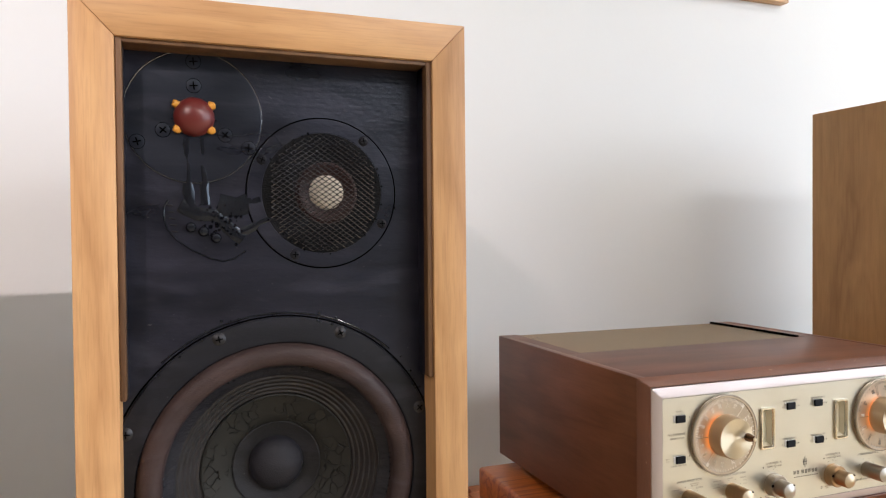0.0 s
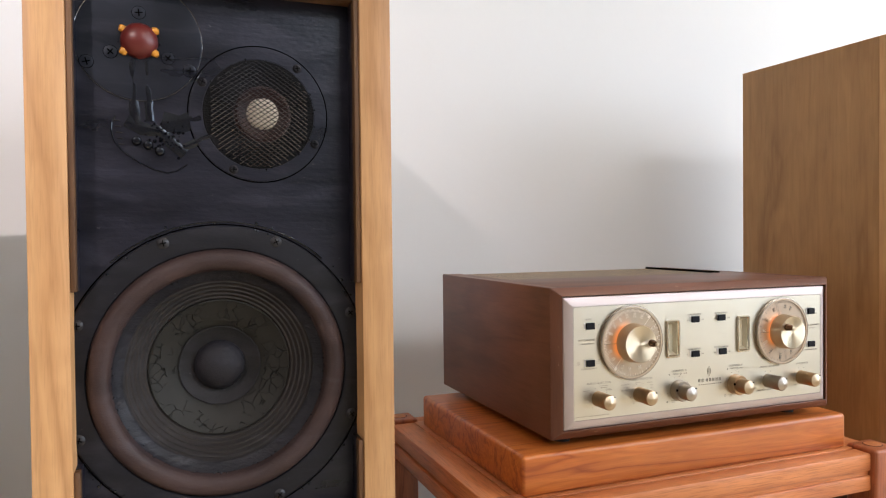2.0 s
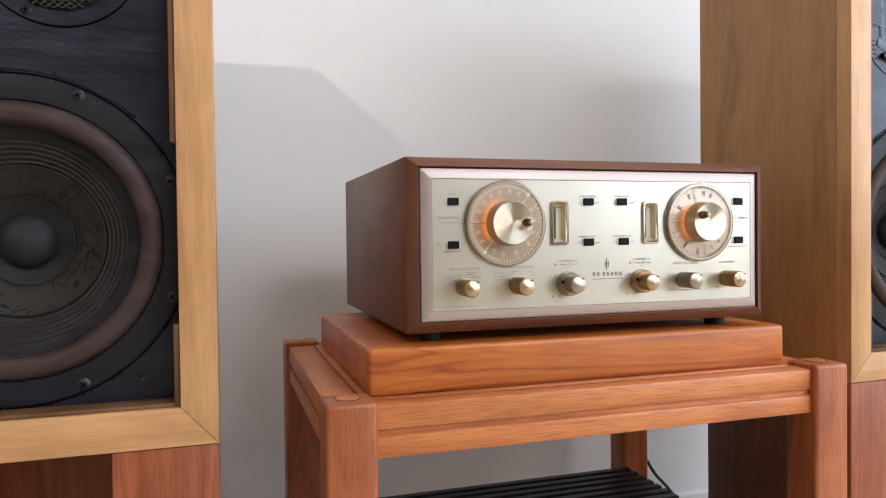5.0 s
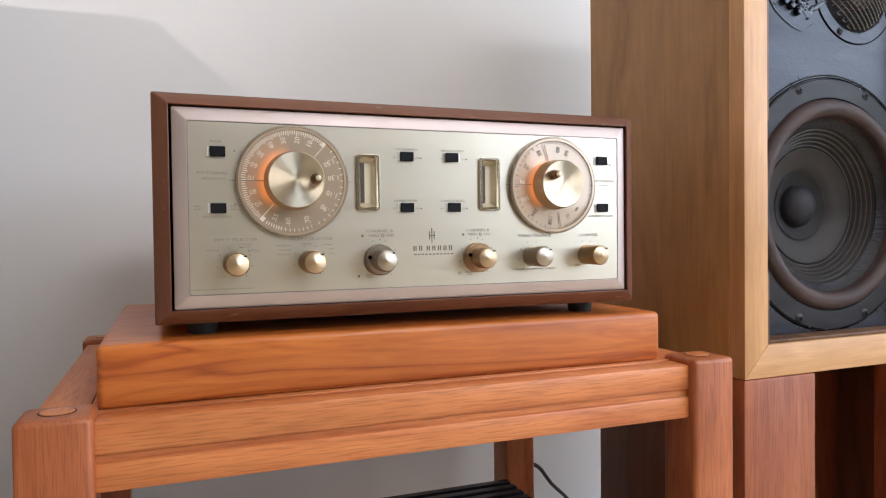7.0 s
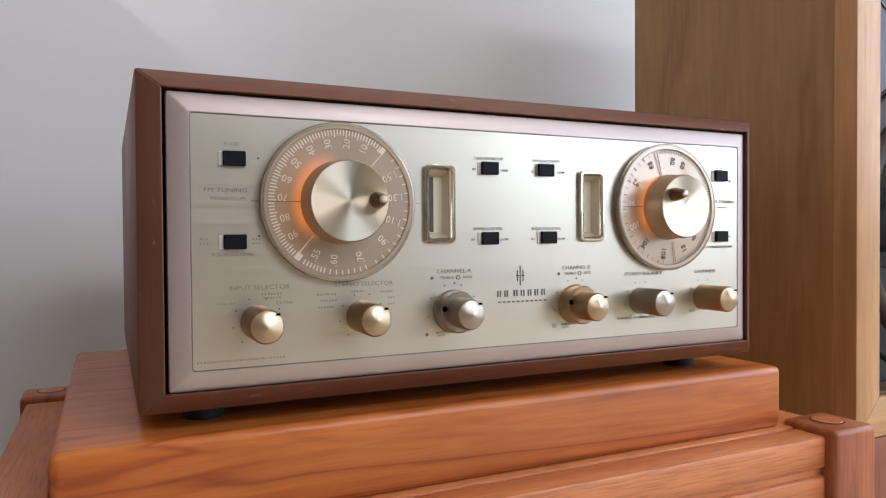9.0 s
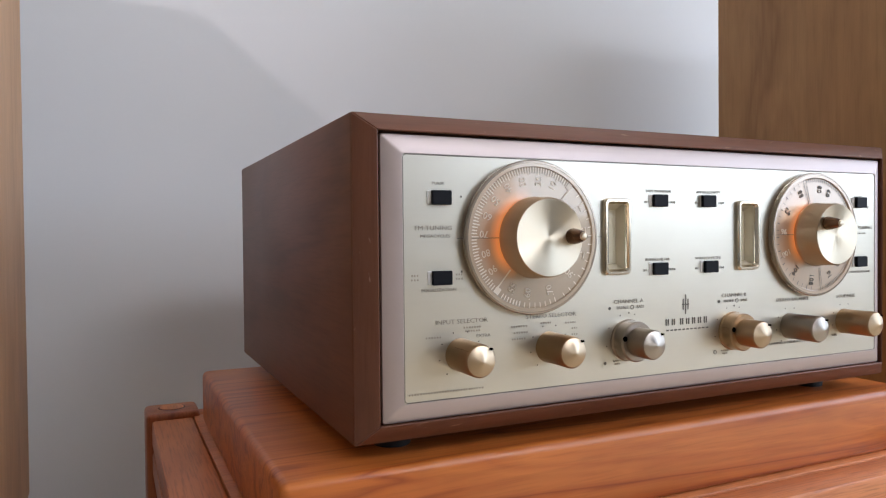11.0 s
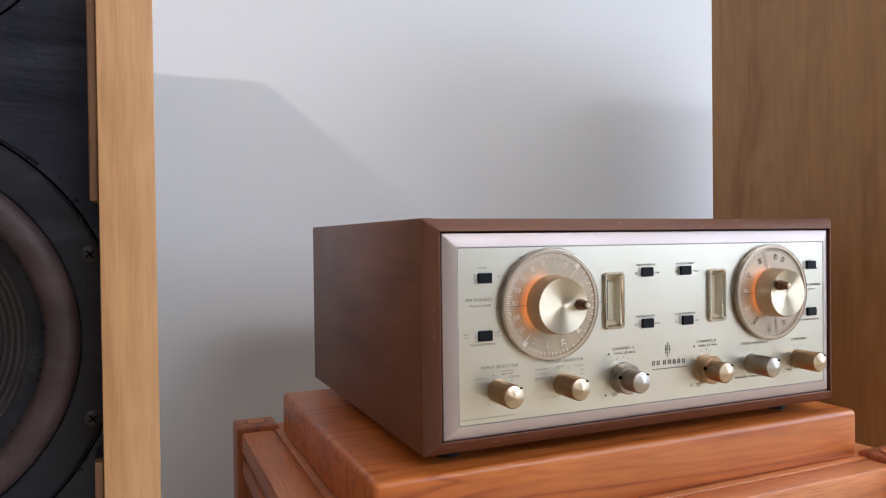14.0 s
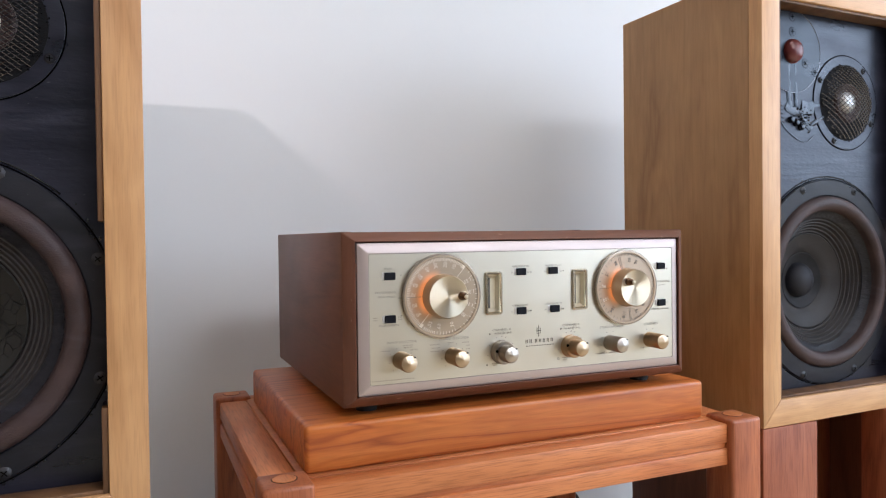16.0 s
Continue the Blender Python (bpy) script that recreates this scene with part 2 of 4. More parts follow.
plate_metal = brushed("champagne_plate", (0.60, 0.57, 0.49), 0.35, 0, 0.003, 0.95)
bezel_metal = brushed("satin_bezel", (0.50, 0.425, 0.41), 0.46, 0, 0.03, 0.65)
chrome = material("chrome", (0.66, 0.60, 0.50), 0.14, 1.0)[0]
small_side = brushed("small_knob_side", (0.38, 0.26, 0.155), 0.32, 1, 0.1)
knob_side = brushed("knob_side", (0.56, 0.42, 0.28), 0.38, 1, 0.08)
silver_knob = brushed("silver_knob", (0.32, 0.28, 0.24), 0.32, 1, 0.08)


def spun(name, colour, rough):
    m, n, l, b = material(name, colour, rough, 1.0)
    b.inputs["Anisotropic"].default_value = 0.95
    t = n.new("ShaderNodeTangent")
    t.direction_type, t.axis = "RADIAL", "Y"
    l.new(t.outputs["Tangent"], b.inputs["Tangent"])
    return m


spun_gold = spun("spun_gold", (0.62, 0.545, 0.42), 0.34)
spun_silver = spun("spun_silver", (0.50, 0.465, 0.43), 0.4)
ink = material("ink", (0.12, 0.105, 0.085), 0.5)[0]
legend_ink = material("legend_ink", (0.27, 0.24, 0.20), 0.5)[0]
soft_ink = material("soft_ink", (0.34, 0.30, 0.24), 0.5)[0]
white_ink = material("white_ink", (0.88, 0.84, 0.76), 0.5)[0]
switch_black = material("switch_black", (0.004, 0.0045, 0.008), 0.55, 0.0, 0.15)[0]
switch_white = material("switch_white", (0.80, 0.80, 0.80), 0.4)[0]
cream = material("cream_plastic", (0.66, 0.59, 0.45), 0.26, 0.15)[0]
pale_strip = material("pale_strip", (0.78, 0.73, 0.58), 0.4)[0]
shadow_cavity = material("well_shade", (0.07, 0.06, 0.05), 0.5)[0]
dark_gap = material("dark_gap", (0.05, 0.018, 0.009), 0.8)[0]
pointer_brown = material("pointer_brown", (0.16, 0.085, 0.045), 0.26, 0.7)[0]
rim_mat = material("dial_rim", (0.36, 0.30, 0.24), 0.22, 0.6)[0]
scale_white = material("scale_white", (0.80, 0.72, 0.62), 0.5)[0]
cap_gold = spun("cap_gold", (0.54, 0.43, 0.30), 0.36)
cap_silver = spun("cap_silver", (0.46, 0.42, 0.37), 0.34)


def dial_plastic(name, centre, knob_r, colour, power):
    """Tinted dial disc; the pilot lamp's amber glow beside the knob is painted as emission."""
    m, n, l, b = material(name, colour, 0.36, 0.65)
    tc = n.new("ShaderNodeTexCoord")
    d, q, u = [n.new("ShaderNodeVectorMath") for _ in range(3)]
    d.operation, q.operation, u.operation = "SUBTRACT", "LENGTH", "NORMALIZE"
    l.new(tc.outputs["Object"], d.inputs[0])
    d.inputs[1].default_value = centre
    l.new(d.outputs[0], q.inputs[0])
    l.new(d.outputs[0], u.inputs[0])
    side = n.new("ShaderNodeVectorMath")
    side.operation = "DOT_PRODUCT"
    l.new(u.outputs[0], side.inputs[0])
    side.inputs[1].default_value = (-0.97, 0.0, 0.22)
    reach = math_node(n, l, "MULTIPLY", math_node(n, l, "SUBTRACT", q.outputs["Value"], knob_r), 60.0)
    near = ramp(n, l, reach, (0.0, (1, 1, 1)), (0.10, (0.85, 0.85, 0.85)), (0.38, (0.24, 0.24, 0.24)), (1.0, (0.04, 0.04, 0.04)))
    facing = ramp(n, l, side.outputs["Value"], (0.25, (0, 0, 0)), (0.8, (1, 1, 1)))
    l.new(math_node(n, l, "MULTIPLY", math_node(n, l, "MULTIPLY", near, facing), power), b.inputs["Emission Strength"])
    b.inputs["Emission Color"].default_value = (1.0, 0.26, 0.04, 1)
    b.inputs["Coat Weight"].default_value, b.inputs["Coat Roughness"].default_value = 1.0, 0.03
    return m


def perforated():
    m, n, l, b = material("perforated_brass", (0.30, 0.21, 0.10), 0.45, 0.6)
    x = n.new("ShaderNodeTexVoronoi")
    x.inputs["Scale"].default_value, x.inputs["Randomness"].default_value = 300, 0.0
    l.new(coords(n, l, (1, 1, 0)), x.inputs["Vector"])
    l.new(ramp(n, l, x.outputs["Distance"], (0.30, (0.03, 0.025, 0.02)), (0.42, (0.40, 0.27, 0.14))), b.inputs["Base Color"])
    return m


# ---- building blocks ----
ORIGIN = {}


def thing(name, at, label, category, group="", kind=""):
    ob = new(name)
    ob.location = at
    ob.empty_display_size = 0.05
    ORIGIN[ob.name] = Vector(at)
    return tagged(ob, label, category, group, kind)


def mesh_of(bm, name, mat, smooth):
    data = bpy.data.meshes.new(name)
    bm.to_mesh(data)
    bm.free()
    data.materials.append(mat)
    if smooth:
        data.shade_smooth()
        data.set_sharp_from_angle(angle=radians(35))
    return data


def part(name, bm, mat, parent, label="", smooth=True):
    """Links a bmesh, given in world metres, as one mesh under a thing or a part."""
    root = parent if parent.parent is None else parent.parent
    bm.transform(Matrix.Translation(-ORIGIN[root.name]))
    ob = new(name, mesh_of(bm, name, mat, smooth))
    ob.parent = parent
    return tagged(ob, label)


def single(name, bm, mat, at, label, category, group="", kind="", smooth=True):
    bm.transform(Matrix.Translation(-Vector(at)))
    ob = new(name, mesh_of(bm, name, mat, smooth))
    ob.location = at
    ORIGIN[ob.name] = Vector(at)
    return tagged(ob, label, category, group, kind)


def box(x0, x1, y0, y1, z0, z1, bevel=0.0, seg=2, bm=None):
    out = bm or bmesh.new()
    m = Matrix.LocRotScale(((x0 + x1) / 2, (y0 + y1) / 2, (z0 + z1) / 2), None, (x1 - x0, y1 - y0, z1 - z0))
    made = bmesh.ops.create_cube(out, size=1, matrix=m)["verts"]
    if bevel:
        edges = list({e for v in made for e in v.link_edges})
        bmesh.ops.bevel(out, geom=edges, offset=bevel, segments=seg, profile=0.5, affect="EDGES")
    return out


def prism(points, y0, y1, bevel=0.0, seg=2):
    """A prism on an outline of (x, z), from y0 (front) to y1 (back)."""
    bm = bmesh.new()
    a = [bm.verts.new((x, y0, z)) for x, z in points]
    b = [bm.verts.new((x, y1, z)) for x, z in points]
    bm.faces.new(a), bm.faces.new(b[::-1])
    for i in range(len(a)):
        j = (i + 1) % len(a)
        bm.faces.new((a[j], a[i], b[i], b[j]))
    bmesh.ops.recalc_face_normals(bm, faces=bm.faces)
    if bevel:
        bmesh.ops.bevel(bm, geom=list(bm.edges), offset=bevel, segments=seg, profile=0.5, affect="EDGES")
    return bm


def lathe(profile, cx, y, cz, n=64, wobble=0.0, bm=None, flat=1.0):
    """Turns (radius, height towards the viewer) round an axis along y."""
    out = bm or bmesh.new()
    rows = []
    for k, (r, h) in enumerate(profile):
        if r <= 0:
            rows.append([out.verts.new((cx, y - h, cz))])
        else:
            row = []
            for i in range(n):
                a = 2 * math.pi * i / n
                q = r + wobble * noise.noise((3 * math.cos(a), 3 * math.sin(a), k * 0.7 + cx * 9)) if wobble else r
                row.append(out.verts.new((cx + q * math.cos(a), y - h, cz + q * math.sin(a) * flat)))
            rows.append(row)
    for a, b in zip(rows, rows[1:]):
        for i in range(n):
            j = (i + 1) % n
            if len(a) == 1 and len(b) > 1:
                out.faces.new((a[0], b[j], b[i]))
            elif len(b) == 1 and len(a) > 1:
                out.faces.new((a[i], a[j], b[0]))
            elif len(a) > 1:
                out.faces.new((a[i], a[j], b[j], b[i]))
    bmesh.ops.recalc_face_normals(out, faces=out.faces)
    return out


def tube(points, r, n=6, bm=None, closed=False):
    out = bm or bmesh.new()
    pts = [Vector(p) for p in points]
    rings = []
    for i, p in enumerate(pts):
        if closed:
            d = pts[(i + 1) % len(pts)] - pts[i - 1]
        else:
            d = pts[min(i + 1, len(pts) - 1)] - pts[max(i - 1, 0)]
        q = d.to_track_quat("Z", "Y")
        rings.append([out.verts.new(p + q @ Vector((r * math.cos(2 * math.pi * k / n), r * math.sin(2 * math.pi * k / n), 0))) for k in range(n)])
    for i in range(len(rings) if closed else len(rings) - 1):
        a, b = rings[i], rings[(i + 1) % len(rings)]
        for k in range(n):
            j = (k + 1) % n
            out.faces.new((a[k], a[j], b[j], b[k]))
    if not closed:
        out.faces.new(rings[0][::-1]), out.faces.new(rings[-1])
    return out


def lettering(text, x, y, z, size, mat, parent, spin=0.0, align="CENTER", deep=0.00015, stretch=1.0):
    """Raised lettering on a front that faces -y, centred on (x, z)."""
    data = bpy.data.curves.new("lettering", "FONT")
    data.body, data.size, data.extrude, data.resolution_u = text, size, deep, 2
    data.align_x, data.align_y = align, "CENTER"
    tmp = bpy.data.objects.new("lettering", data)
    mesh = bpy.data.meshes.new_from_object(tmp)
    bpy.data.objects.remove(tmp)
    root = parent if parent.parent is None else parent.parent
    m = Matrix.Translation(Vector((x, y, z)) - ORIGIN[root.name]) @ Matrix.Rotation(-spin, 4, "Y") @ Matrix.Rotation(radians(90), 4, "X") @ Matrix.Diagonal((stretch, 1, 1, 1))
    mesh.transform(m)
    mesh.materials.clear()
    mesh.materials.append(mat)
    ob = new("lettering", mesh)
    ob.parent = parent
    return ob


# ---- room ----
X0, X1, Y0 = -2.6, 3.4, -4.6


def setting(name, bm, mat, label, category):
    return single(name, bm, mat, (0, 0, FLOOR), label, category, kind="structure", smooth=False)


setting("wall_north", box(X0 - 0.1, X1 + 0.1, WALL, WALL + 0.12, FLOOR, CEIL), wall_paint, "plain white painted plaster wall behind the speakers", "wall")
setting("wall_west", box(X0 - 0.12, X0, Y0, WALL - 0.002, FLOOR, CEIL), side_fill, "plain unseen side wall, warm grey chosen for fill light", "wall")
wz0, wz1 = 0.85, 2.30
setting("wall_south", box(X0 - 0.1, X1 + 0.1, Y0 - 0.12, Y0, FLOOR, CEIL), rear_dim, "plain unseen rear wall, dark grey chosen for dim reflections", "wall")
ey0, ey1 = -3.3, 1.02
east = box(X1, X1 + 0.12, Y0, ey0, FLOOR, CEIL)
box(X1, X1 + 0.12, ey1, WALL - 0.002, FLOOR, CEIL, bm=east)
box(X1, X1 + 0.12, ey0, ey1, FLOOR, wz0, bm=east)
box(X1, X1 + 0.12, ey0, ey1, wz1, CEIL, bm=east)
setting("wall_east", east, wall_paint, "white side wall with a wide window opening", "wall")
setting("floor", box(X0 - 0.1, X1 + 0.1, Y0 - 0.1, WALL + 0.1, FLOOR - 0.1, FLOOR), floor_wood, "warm oak wooden floor", "floor")
setting("ceiling", box(X0 - 0.1, X1 + 0.1, Y0 - 0.1, WALL + 0.1, CEIL, CEIL + 0.1), ceiling_paint, "plain white ceiling", "ceiling")
# Unseen wall added to cut the left spotlight into a level shadow edge.
setting("wall_partition", box(X0, -0.29, 0.60, 0.70, FLOOR, 1.254), wall_paint, "unseen half-height wall added to cast a level shadow edge", "wall")
setting("baseboard", box(X0, X1, WALL - 0.016, WALL - 0.0005, FLOOR, FLOOR + 0.112, 0.004), trim_paint, "white painted baseboard along the wall", "baseboard")
side_win = thing("window_1", (X1 + 0.06, -1.1, wz0), "wide white-framed side window letting in daylight", "window", kind="structure")
for a in (ey0, -2.0, -0.625, ey1 - 0.05):
    part("window_frame", box(X1 + 0.04, X1 + 0.09, a, a + 0.05, wz0, wz1, 0.004), trim_paint, side_win)
for a in (wz0, wz1 - 0.05):
    part("window_frame", box(X1 + 0.042, X1 + 0.088, ey0 + 0.05, ey1 - 0.05, a, a + 0.05, 0.004), trim_paint, side_win)

for at in (LAMP_A, LAMP_B):
    down = thing("ceiling_light", (at[0], at[1], CEIL), "small white round ceiling spotlight", "ceiling light", "ceiling spotlights")
    cup = bmesh.new()
    bmesh.ops.create_cone(cup, cap_ends=True, segments=40, radius1=0.045, radius2=0.03, depth=0.03, matrix=Matrix.Translation((at[0], at[1], at[2] + 0.045)))
    part("cup", cup, trim_paint, down)
    stem = bmesh.new()
    drop = CEIL - at[2] - 0.06
    if drop > 0.02:
        bmesh.ops.create_cone(stem, cap_ends=True, segments=12, radius1=0.006, radius2=0.006, depth=drop, matrix=Matrix.Translation((at[0], at[1], CEIL - drop / 2)))
        part("stem", stem, trim_paint, down)
    else:
        stem.free()
# Unseen housing for the added overhead fill lamp.
panel = thing("ceiling_light", FILL_PANEL, "unseen square ceiling panel added for soft top fill", "ceiling light")
part("frame", box(FILL_PANEL[0] - 0.68, FILL_PANEL[0] + 0.68, FILL_PANEL[1] - 0.68, FILL_PANEL[1] + 0.68, CEIL - 0.03, CEIL - 0.0005, 0.004), trim_paint, panel)

# framed picture, whose lower edge hangs into view
frame_x, frame_z = (0.83, 1.306), (1.502, 2.0)
pic = thing("picture_frame", (1.1, WALL, frame_z[0]), "pale wooden picture frame hanging on the wall", "picture frame")
fw = 0.022
o, i = [(frame_x[0], frame_z[0]), (frame_x[1], frame_z[0]), (frame_x[1], frame_z[1]), (frame_x[0], frame_z[1])], None
i = [(frame_x[0] + fw, frame_z[0] + fw), (frame_x[1] - fw, frame_z[0] + fw), (frame_x[1] - fw, frame_z[1] - fw), (frame_x[0] + fw, frame_z[1] - fw)]
for k in range(4):
    j = (k + 1) % 4
    part("moulding", prism([o[k], o[j], i[j], i[k]], WALL - 0.022, WALL - 0.001, 0.001), pine_h if k % 2 == 0 else pine_v, pic)
part("mat_board", box(i[0][0], i[1][0], WALL - 0.012, WALL - 0.004, i[0][1], i[2][1]), trim_paint, pic)

# ---- loudspeakers ----
SX0, SX1, SZ0, SZ1 = -0.005, 0.341, 0.588, 1.213
SF, SB, BAF = 0.725, 1.010, 0.757


def screw(cx, cz, y, parent, r=0.0052, mat=None, turn=0.4):
    return part("screw", lathe([(r * 1.2, 0.0), (r * 1.2, 0.0004), (r, 0.0010), (r * 0.75, 0.0020), (0, 0.0025)], cx, y, cz, 20), mat or screw_metal, parent)


def crosses(places, y, parent):
    for cx, cz, h, a in places:
        bm = bmesh.new()
        for k in (0, 1):
            q = a + k * math.pi / 2
            ux, uz = math.cos(q), math.sin(q)
            c = [(cx + ux * h * e - uz * h * 0.16 * f, cz + uz * h * e + ux * h * 0.16 * f) for e, f in ((-1, -1), (1, -1), (1, 1), (-1, 1))]
            face = bm.faces.new([bm.verts.new((x, y - k * 0.00006, z)) for x, z in c])
            face.normal_update()
            if face.normal.y > 0:
                face.normal_flip()
        part("screw_slot", bm, slot_black, parent, smooth=False)


def ribbon(points, width, y, h, bm=None):
    """A crumpled strip along points (x, z)."""
    out = bm or bmesh.new()
    rows = []
    for k, (x, z) in enumerate(points):
        a, b = points[max(k - 1, 0)], points[min(k + 1, len(points) - 1)]
        d = Vector((b[0] - a[0], b[1] - a[1])).normalized()
        row = []
        for e in (-1, -0.5, 0, 0.5, 1):
            w = width * e * (1 + 0.25 * noise.noise((x * 90, z * 90, e)))
            lift = h * (1 - e * e * 0.8) + 0.0009 * noise.noise((x * 70 + e, z * 70, 3))
            row.append(out.verts.new((x - d.y * w, y - max(lift, 0.0003), z + d.x * w)))
        rows.append(row)
    for a, b in zip(rows, rows[1:]):
        for q in range(4):
            out.faces.new((a[q], a[q + 1], b[q + 1], b[q]))
    bmesh.ops.recalc_face_normals(out, faces=out.faces)
    return out


def lerp_path(points, n):
    out = []
    for (a, b), (c, d) in zip(points, points[1:]):
        out += [(a + (c - a) * k / n, b + (d - b) * k / n) for k in range(n)]
    return out + [points[-1]]


def holed_board(x0, x1, z0, z1, y0, y1, cx, cz, r):
    """A board with a round hole through it."""
    angles = sorted([2 * math.pi * k / 96 for k in range(96)] + [math.atan2(z - cz, x - cx) % (2 * math.pi) for x in (x0, x1) for z in (z0, z1)])
    bm = bmesh.new()
    rows = []
    for a in angles:
        c, q = math.cos(a), math.sin(a)
        reach = min(((x1 if c > 0 else x0) - cx) / c if abs(c) > 1e-9 else 9, ((z1 if q > 0 else z0) - cz) / q if abs(q) > 1e-9 else 9)
        rows.append([bm.verts.new((cx + c * d, y, cz + q * d)) for d, y in ((r, y1), (r, y0), (reach, y0), (reach, y1))])
    for a, b in zip(rows, rows[1:] + rows[:1]):
        for k in range(3):
            bm.faces.new((a[k], b[k], b[k + 1], a[k + 1]))
    bmesh.ops.recalc_face_normals(bm, faces=bm.faces)
    return bm


def guard_mesh(mx, mz, px, pz, wire):
    """A domed round guard of expanded metal: rows of zigzag wire that meet in diamonds."""
    mesh = bmesh.new()
    R = 0.0560
    for r in range(int(2 * R / pz) + 1):
        z = -R + r * pz
        n = int(math.sqrt(max(R * R - z * z, 0)) / px)
        pts = []
        for k in range(-2 * n, 2 * n + 1):
            x = k * px / 2
            zz = z + (0.5 if (k + r) % 2 else -0.5) * pz * 0.86
            q = (x * x + zz * zz) / (R * R)
            lift = 0.0035 + 0.0115 * (1 - q) + 0.0008 * noise.noise((x * 60, zz * 60, 1))
            pts.append((mx + x, BAF - max(lift, 0.002), mz + zz))
        if len(pts) > 2:
            tube(pts, wire, 4, mesh)
    return mesh


MX, MZ = 0.2065, 1.0505
WX, WZ = 0.1655, 0.782


def speaker():
    t = thing("loudspeaker", ((SX0 + SX1) / 2, (SF + SB) / 2, SZ0), "vintage loudspeaker in pale wood cabinet, black baffle without grille", "loudspeaker", "pair of loudspeakers")
    w, v = 0.0365, 0.034
    o = [(SX0, SZ0), (SX1, SZ0), (SX1, SZ1), (SX0, SZ1)]
    q = [(SX0 + v, SZ0 + w), (SX1 - v, SZ0 + w), (SX1 - v, SZ1 - w), (SX0 + v, SZ1 - w)]
    names = ("bottom_panel", "side_panel", "top_panel", "side_panel")
    for k in range(4):
        j = (k + 1) % 4
        part(names[k], prism([o[k], o[j], q[j], q[k]], SF, SB, 0.0012), pine_h if k % 2 == 0 else pine_v, t)
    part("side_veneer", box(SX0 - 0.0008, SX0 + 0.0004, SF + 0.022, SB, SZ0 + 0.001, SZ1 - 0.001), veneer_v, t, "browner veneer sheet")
    part("back_panel", box(SX0 + v, SX1 - v, SB - 0.02, SB - 0.003, SZ0 + w, SZ1 - w), inner_wood, t)
    part("baffle", holed_board(SX0 + v - 0.001, SX1 - v + 0.001, SZ0 + w, SZ1 - w, BAF, BAF + 0.018, WX, WZ, 0.1405), baffle_paint, t, "scuffed black painted baffle", smooth=False)
    for x0 in (SX0 + v, SX1 - v - 0.0055):
        for z0, z1 in ((SZ0 + w, 0.703), (0.872, SZ1 - w)):
            part("batten", box(x0, x0 + 0.0055, SF + 0.003, SF + 0.015, z0, z1, 0.0012), inner_wood, t)
            part("batten", box(x0 + 0.0002, x0 + 0.0052, SF + 0.0152, BAF - 0.0005, z0, z1), baffle_paint, t, "black painted batten")
    part("batten", box(SX0 + v + 0.005, SX1 - v - 0.005, SF + 0.004, BAF - 0.0005, SZ1 - w - 0.004, SZ1 - w, 0.001), inner_wood, t)
    part("batten", box(SX0 + v + 0.005, SX1 - v - 0.005, SF + 0.004, BAF - 0.0005, SZ0 + w, SZ0 + w + 0.004, 0.001), inner_wood, t)
    # woofer
    wx, wz = WX, WZ
    ring = lathe([(0.1520, 0.0), (0.1520, 0.0012), (0.1505, 0.0026), (0.143, 0.0030), (0.132, 0.0036), (0.1290, 0.0034), (0.1272, 0.0012)], wx, BAF, wz, 128)
    woofer = part("woofer", ring, basket_paint, t, "black woofer frame ring")
    part("gasket_line", tube([(wx + 0.1532 * math.cos(a), BAF - 0.0002, wz + 0.1532 * math.sin(a)) for a in [2 * math.pi * k / 110 for k in range(110)]], 0.0007, 5, closed=True), slot_black, woofer)
    roll = [(0.1280, 0.001), (0.1274, 0.0022)] + [(0.1168 + 0.0104 * math.cos(a), 0.0012 + 0.0096 * math.sin(a)) for a in [math.pi * k / 16 for k in range(1, 16)]] + [(0.1062, -0.0005), (0.1054, -0.003)]
    part("surround", lathe(roll, wx, BAF, wz, 128), surround_foam, woofer, "worn reddish-brown cone surround")
    part("glue_collar", lathe([(0.1062, -0.0022), (0.1045, -0.0045), (0.1005, -0.0085), (0.0965, -0.0115), (0.0955, -0.0130)], wx, BAF, wz, 128, 0.0012), collar_gloss, woofer, "glossy black glue collar")
    cone = []
    for k in range(48):
        f = k / 47
        r = 0.0975 - f * (0.0975 - 0.0715)
        cone.append((r, -0.0125 - 0.0225 * f + 0.0009 * math.sin(f * 2 * math.pi * 6)))
    part("cone", lathe(cone, wx, BAF, wz, 128), cone_paper, woofer, "ribbed black paper cone")
    inner = [(0.0730, -0.0335), (0.0728, -0.0318), (0.0716, -0.0313), (0.0705, -0.0322), (0.056, -0.0385), (0.046, -0.0425), (0.0445, -0.0445), (0.036, -0.0495), (0.0300, -0.0515), (0.026, -0.0515)]
    part("inner_cone", lathe(inner, wx, BAF, wz, 128), crack_paint, woofer, "cracked black cone centre")
    part("voice_coil_ring", lathe([(0.0432, -0.0440), (0.0420, -0.0437), (0.036, -0.0476), (0.0290, -0.0505), (0.0262, -0.0512)], wx, BAF, wz, 96, 0.0008), ring_black, woofer, "dull black glue ring")
    dome = [(0.0272, -0.0520)] + [(0.0264 * math.cos(a), -0.0490 + 0.0170 * math.sin(a)) for a in [math.pi / 2 * k / 12 for k in range(13)]]
    dome[-1] = (0, dome[-1][1])
    part("dust_cap", lathe(dome, wx, BAF, wz, 64), cap_felt, woofer, "round black dust cap")
    cross = []
    for k in range(8):
        a = radians(22.5 + 45 * k)
        sx, sz = wx + 0.1455 * math.cos(a), wz + 0.1455 * math.sin(a)
        screw(sx, sz, BAF - 0.0026, woofer, 0.0050)
        cross.append((sx, sz, 0.0032, a * 1.7))
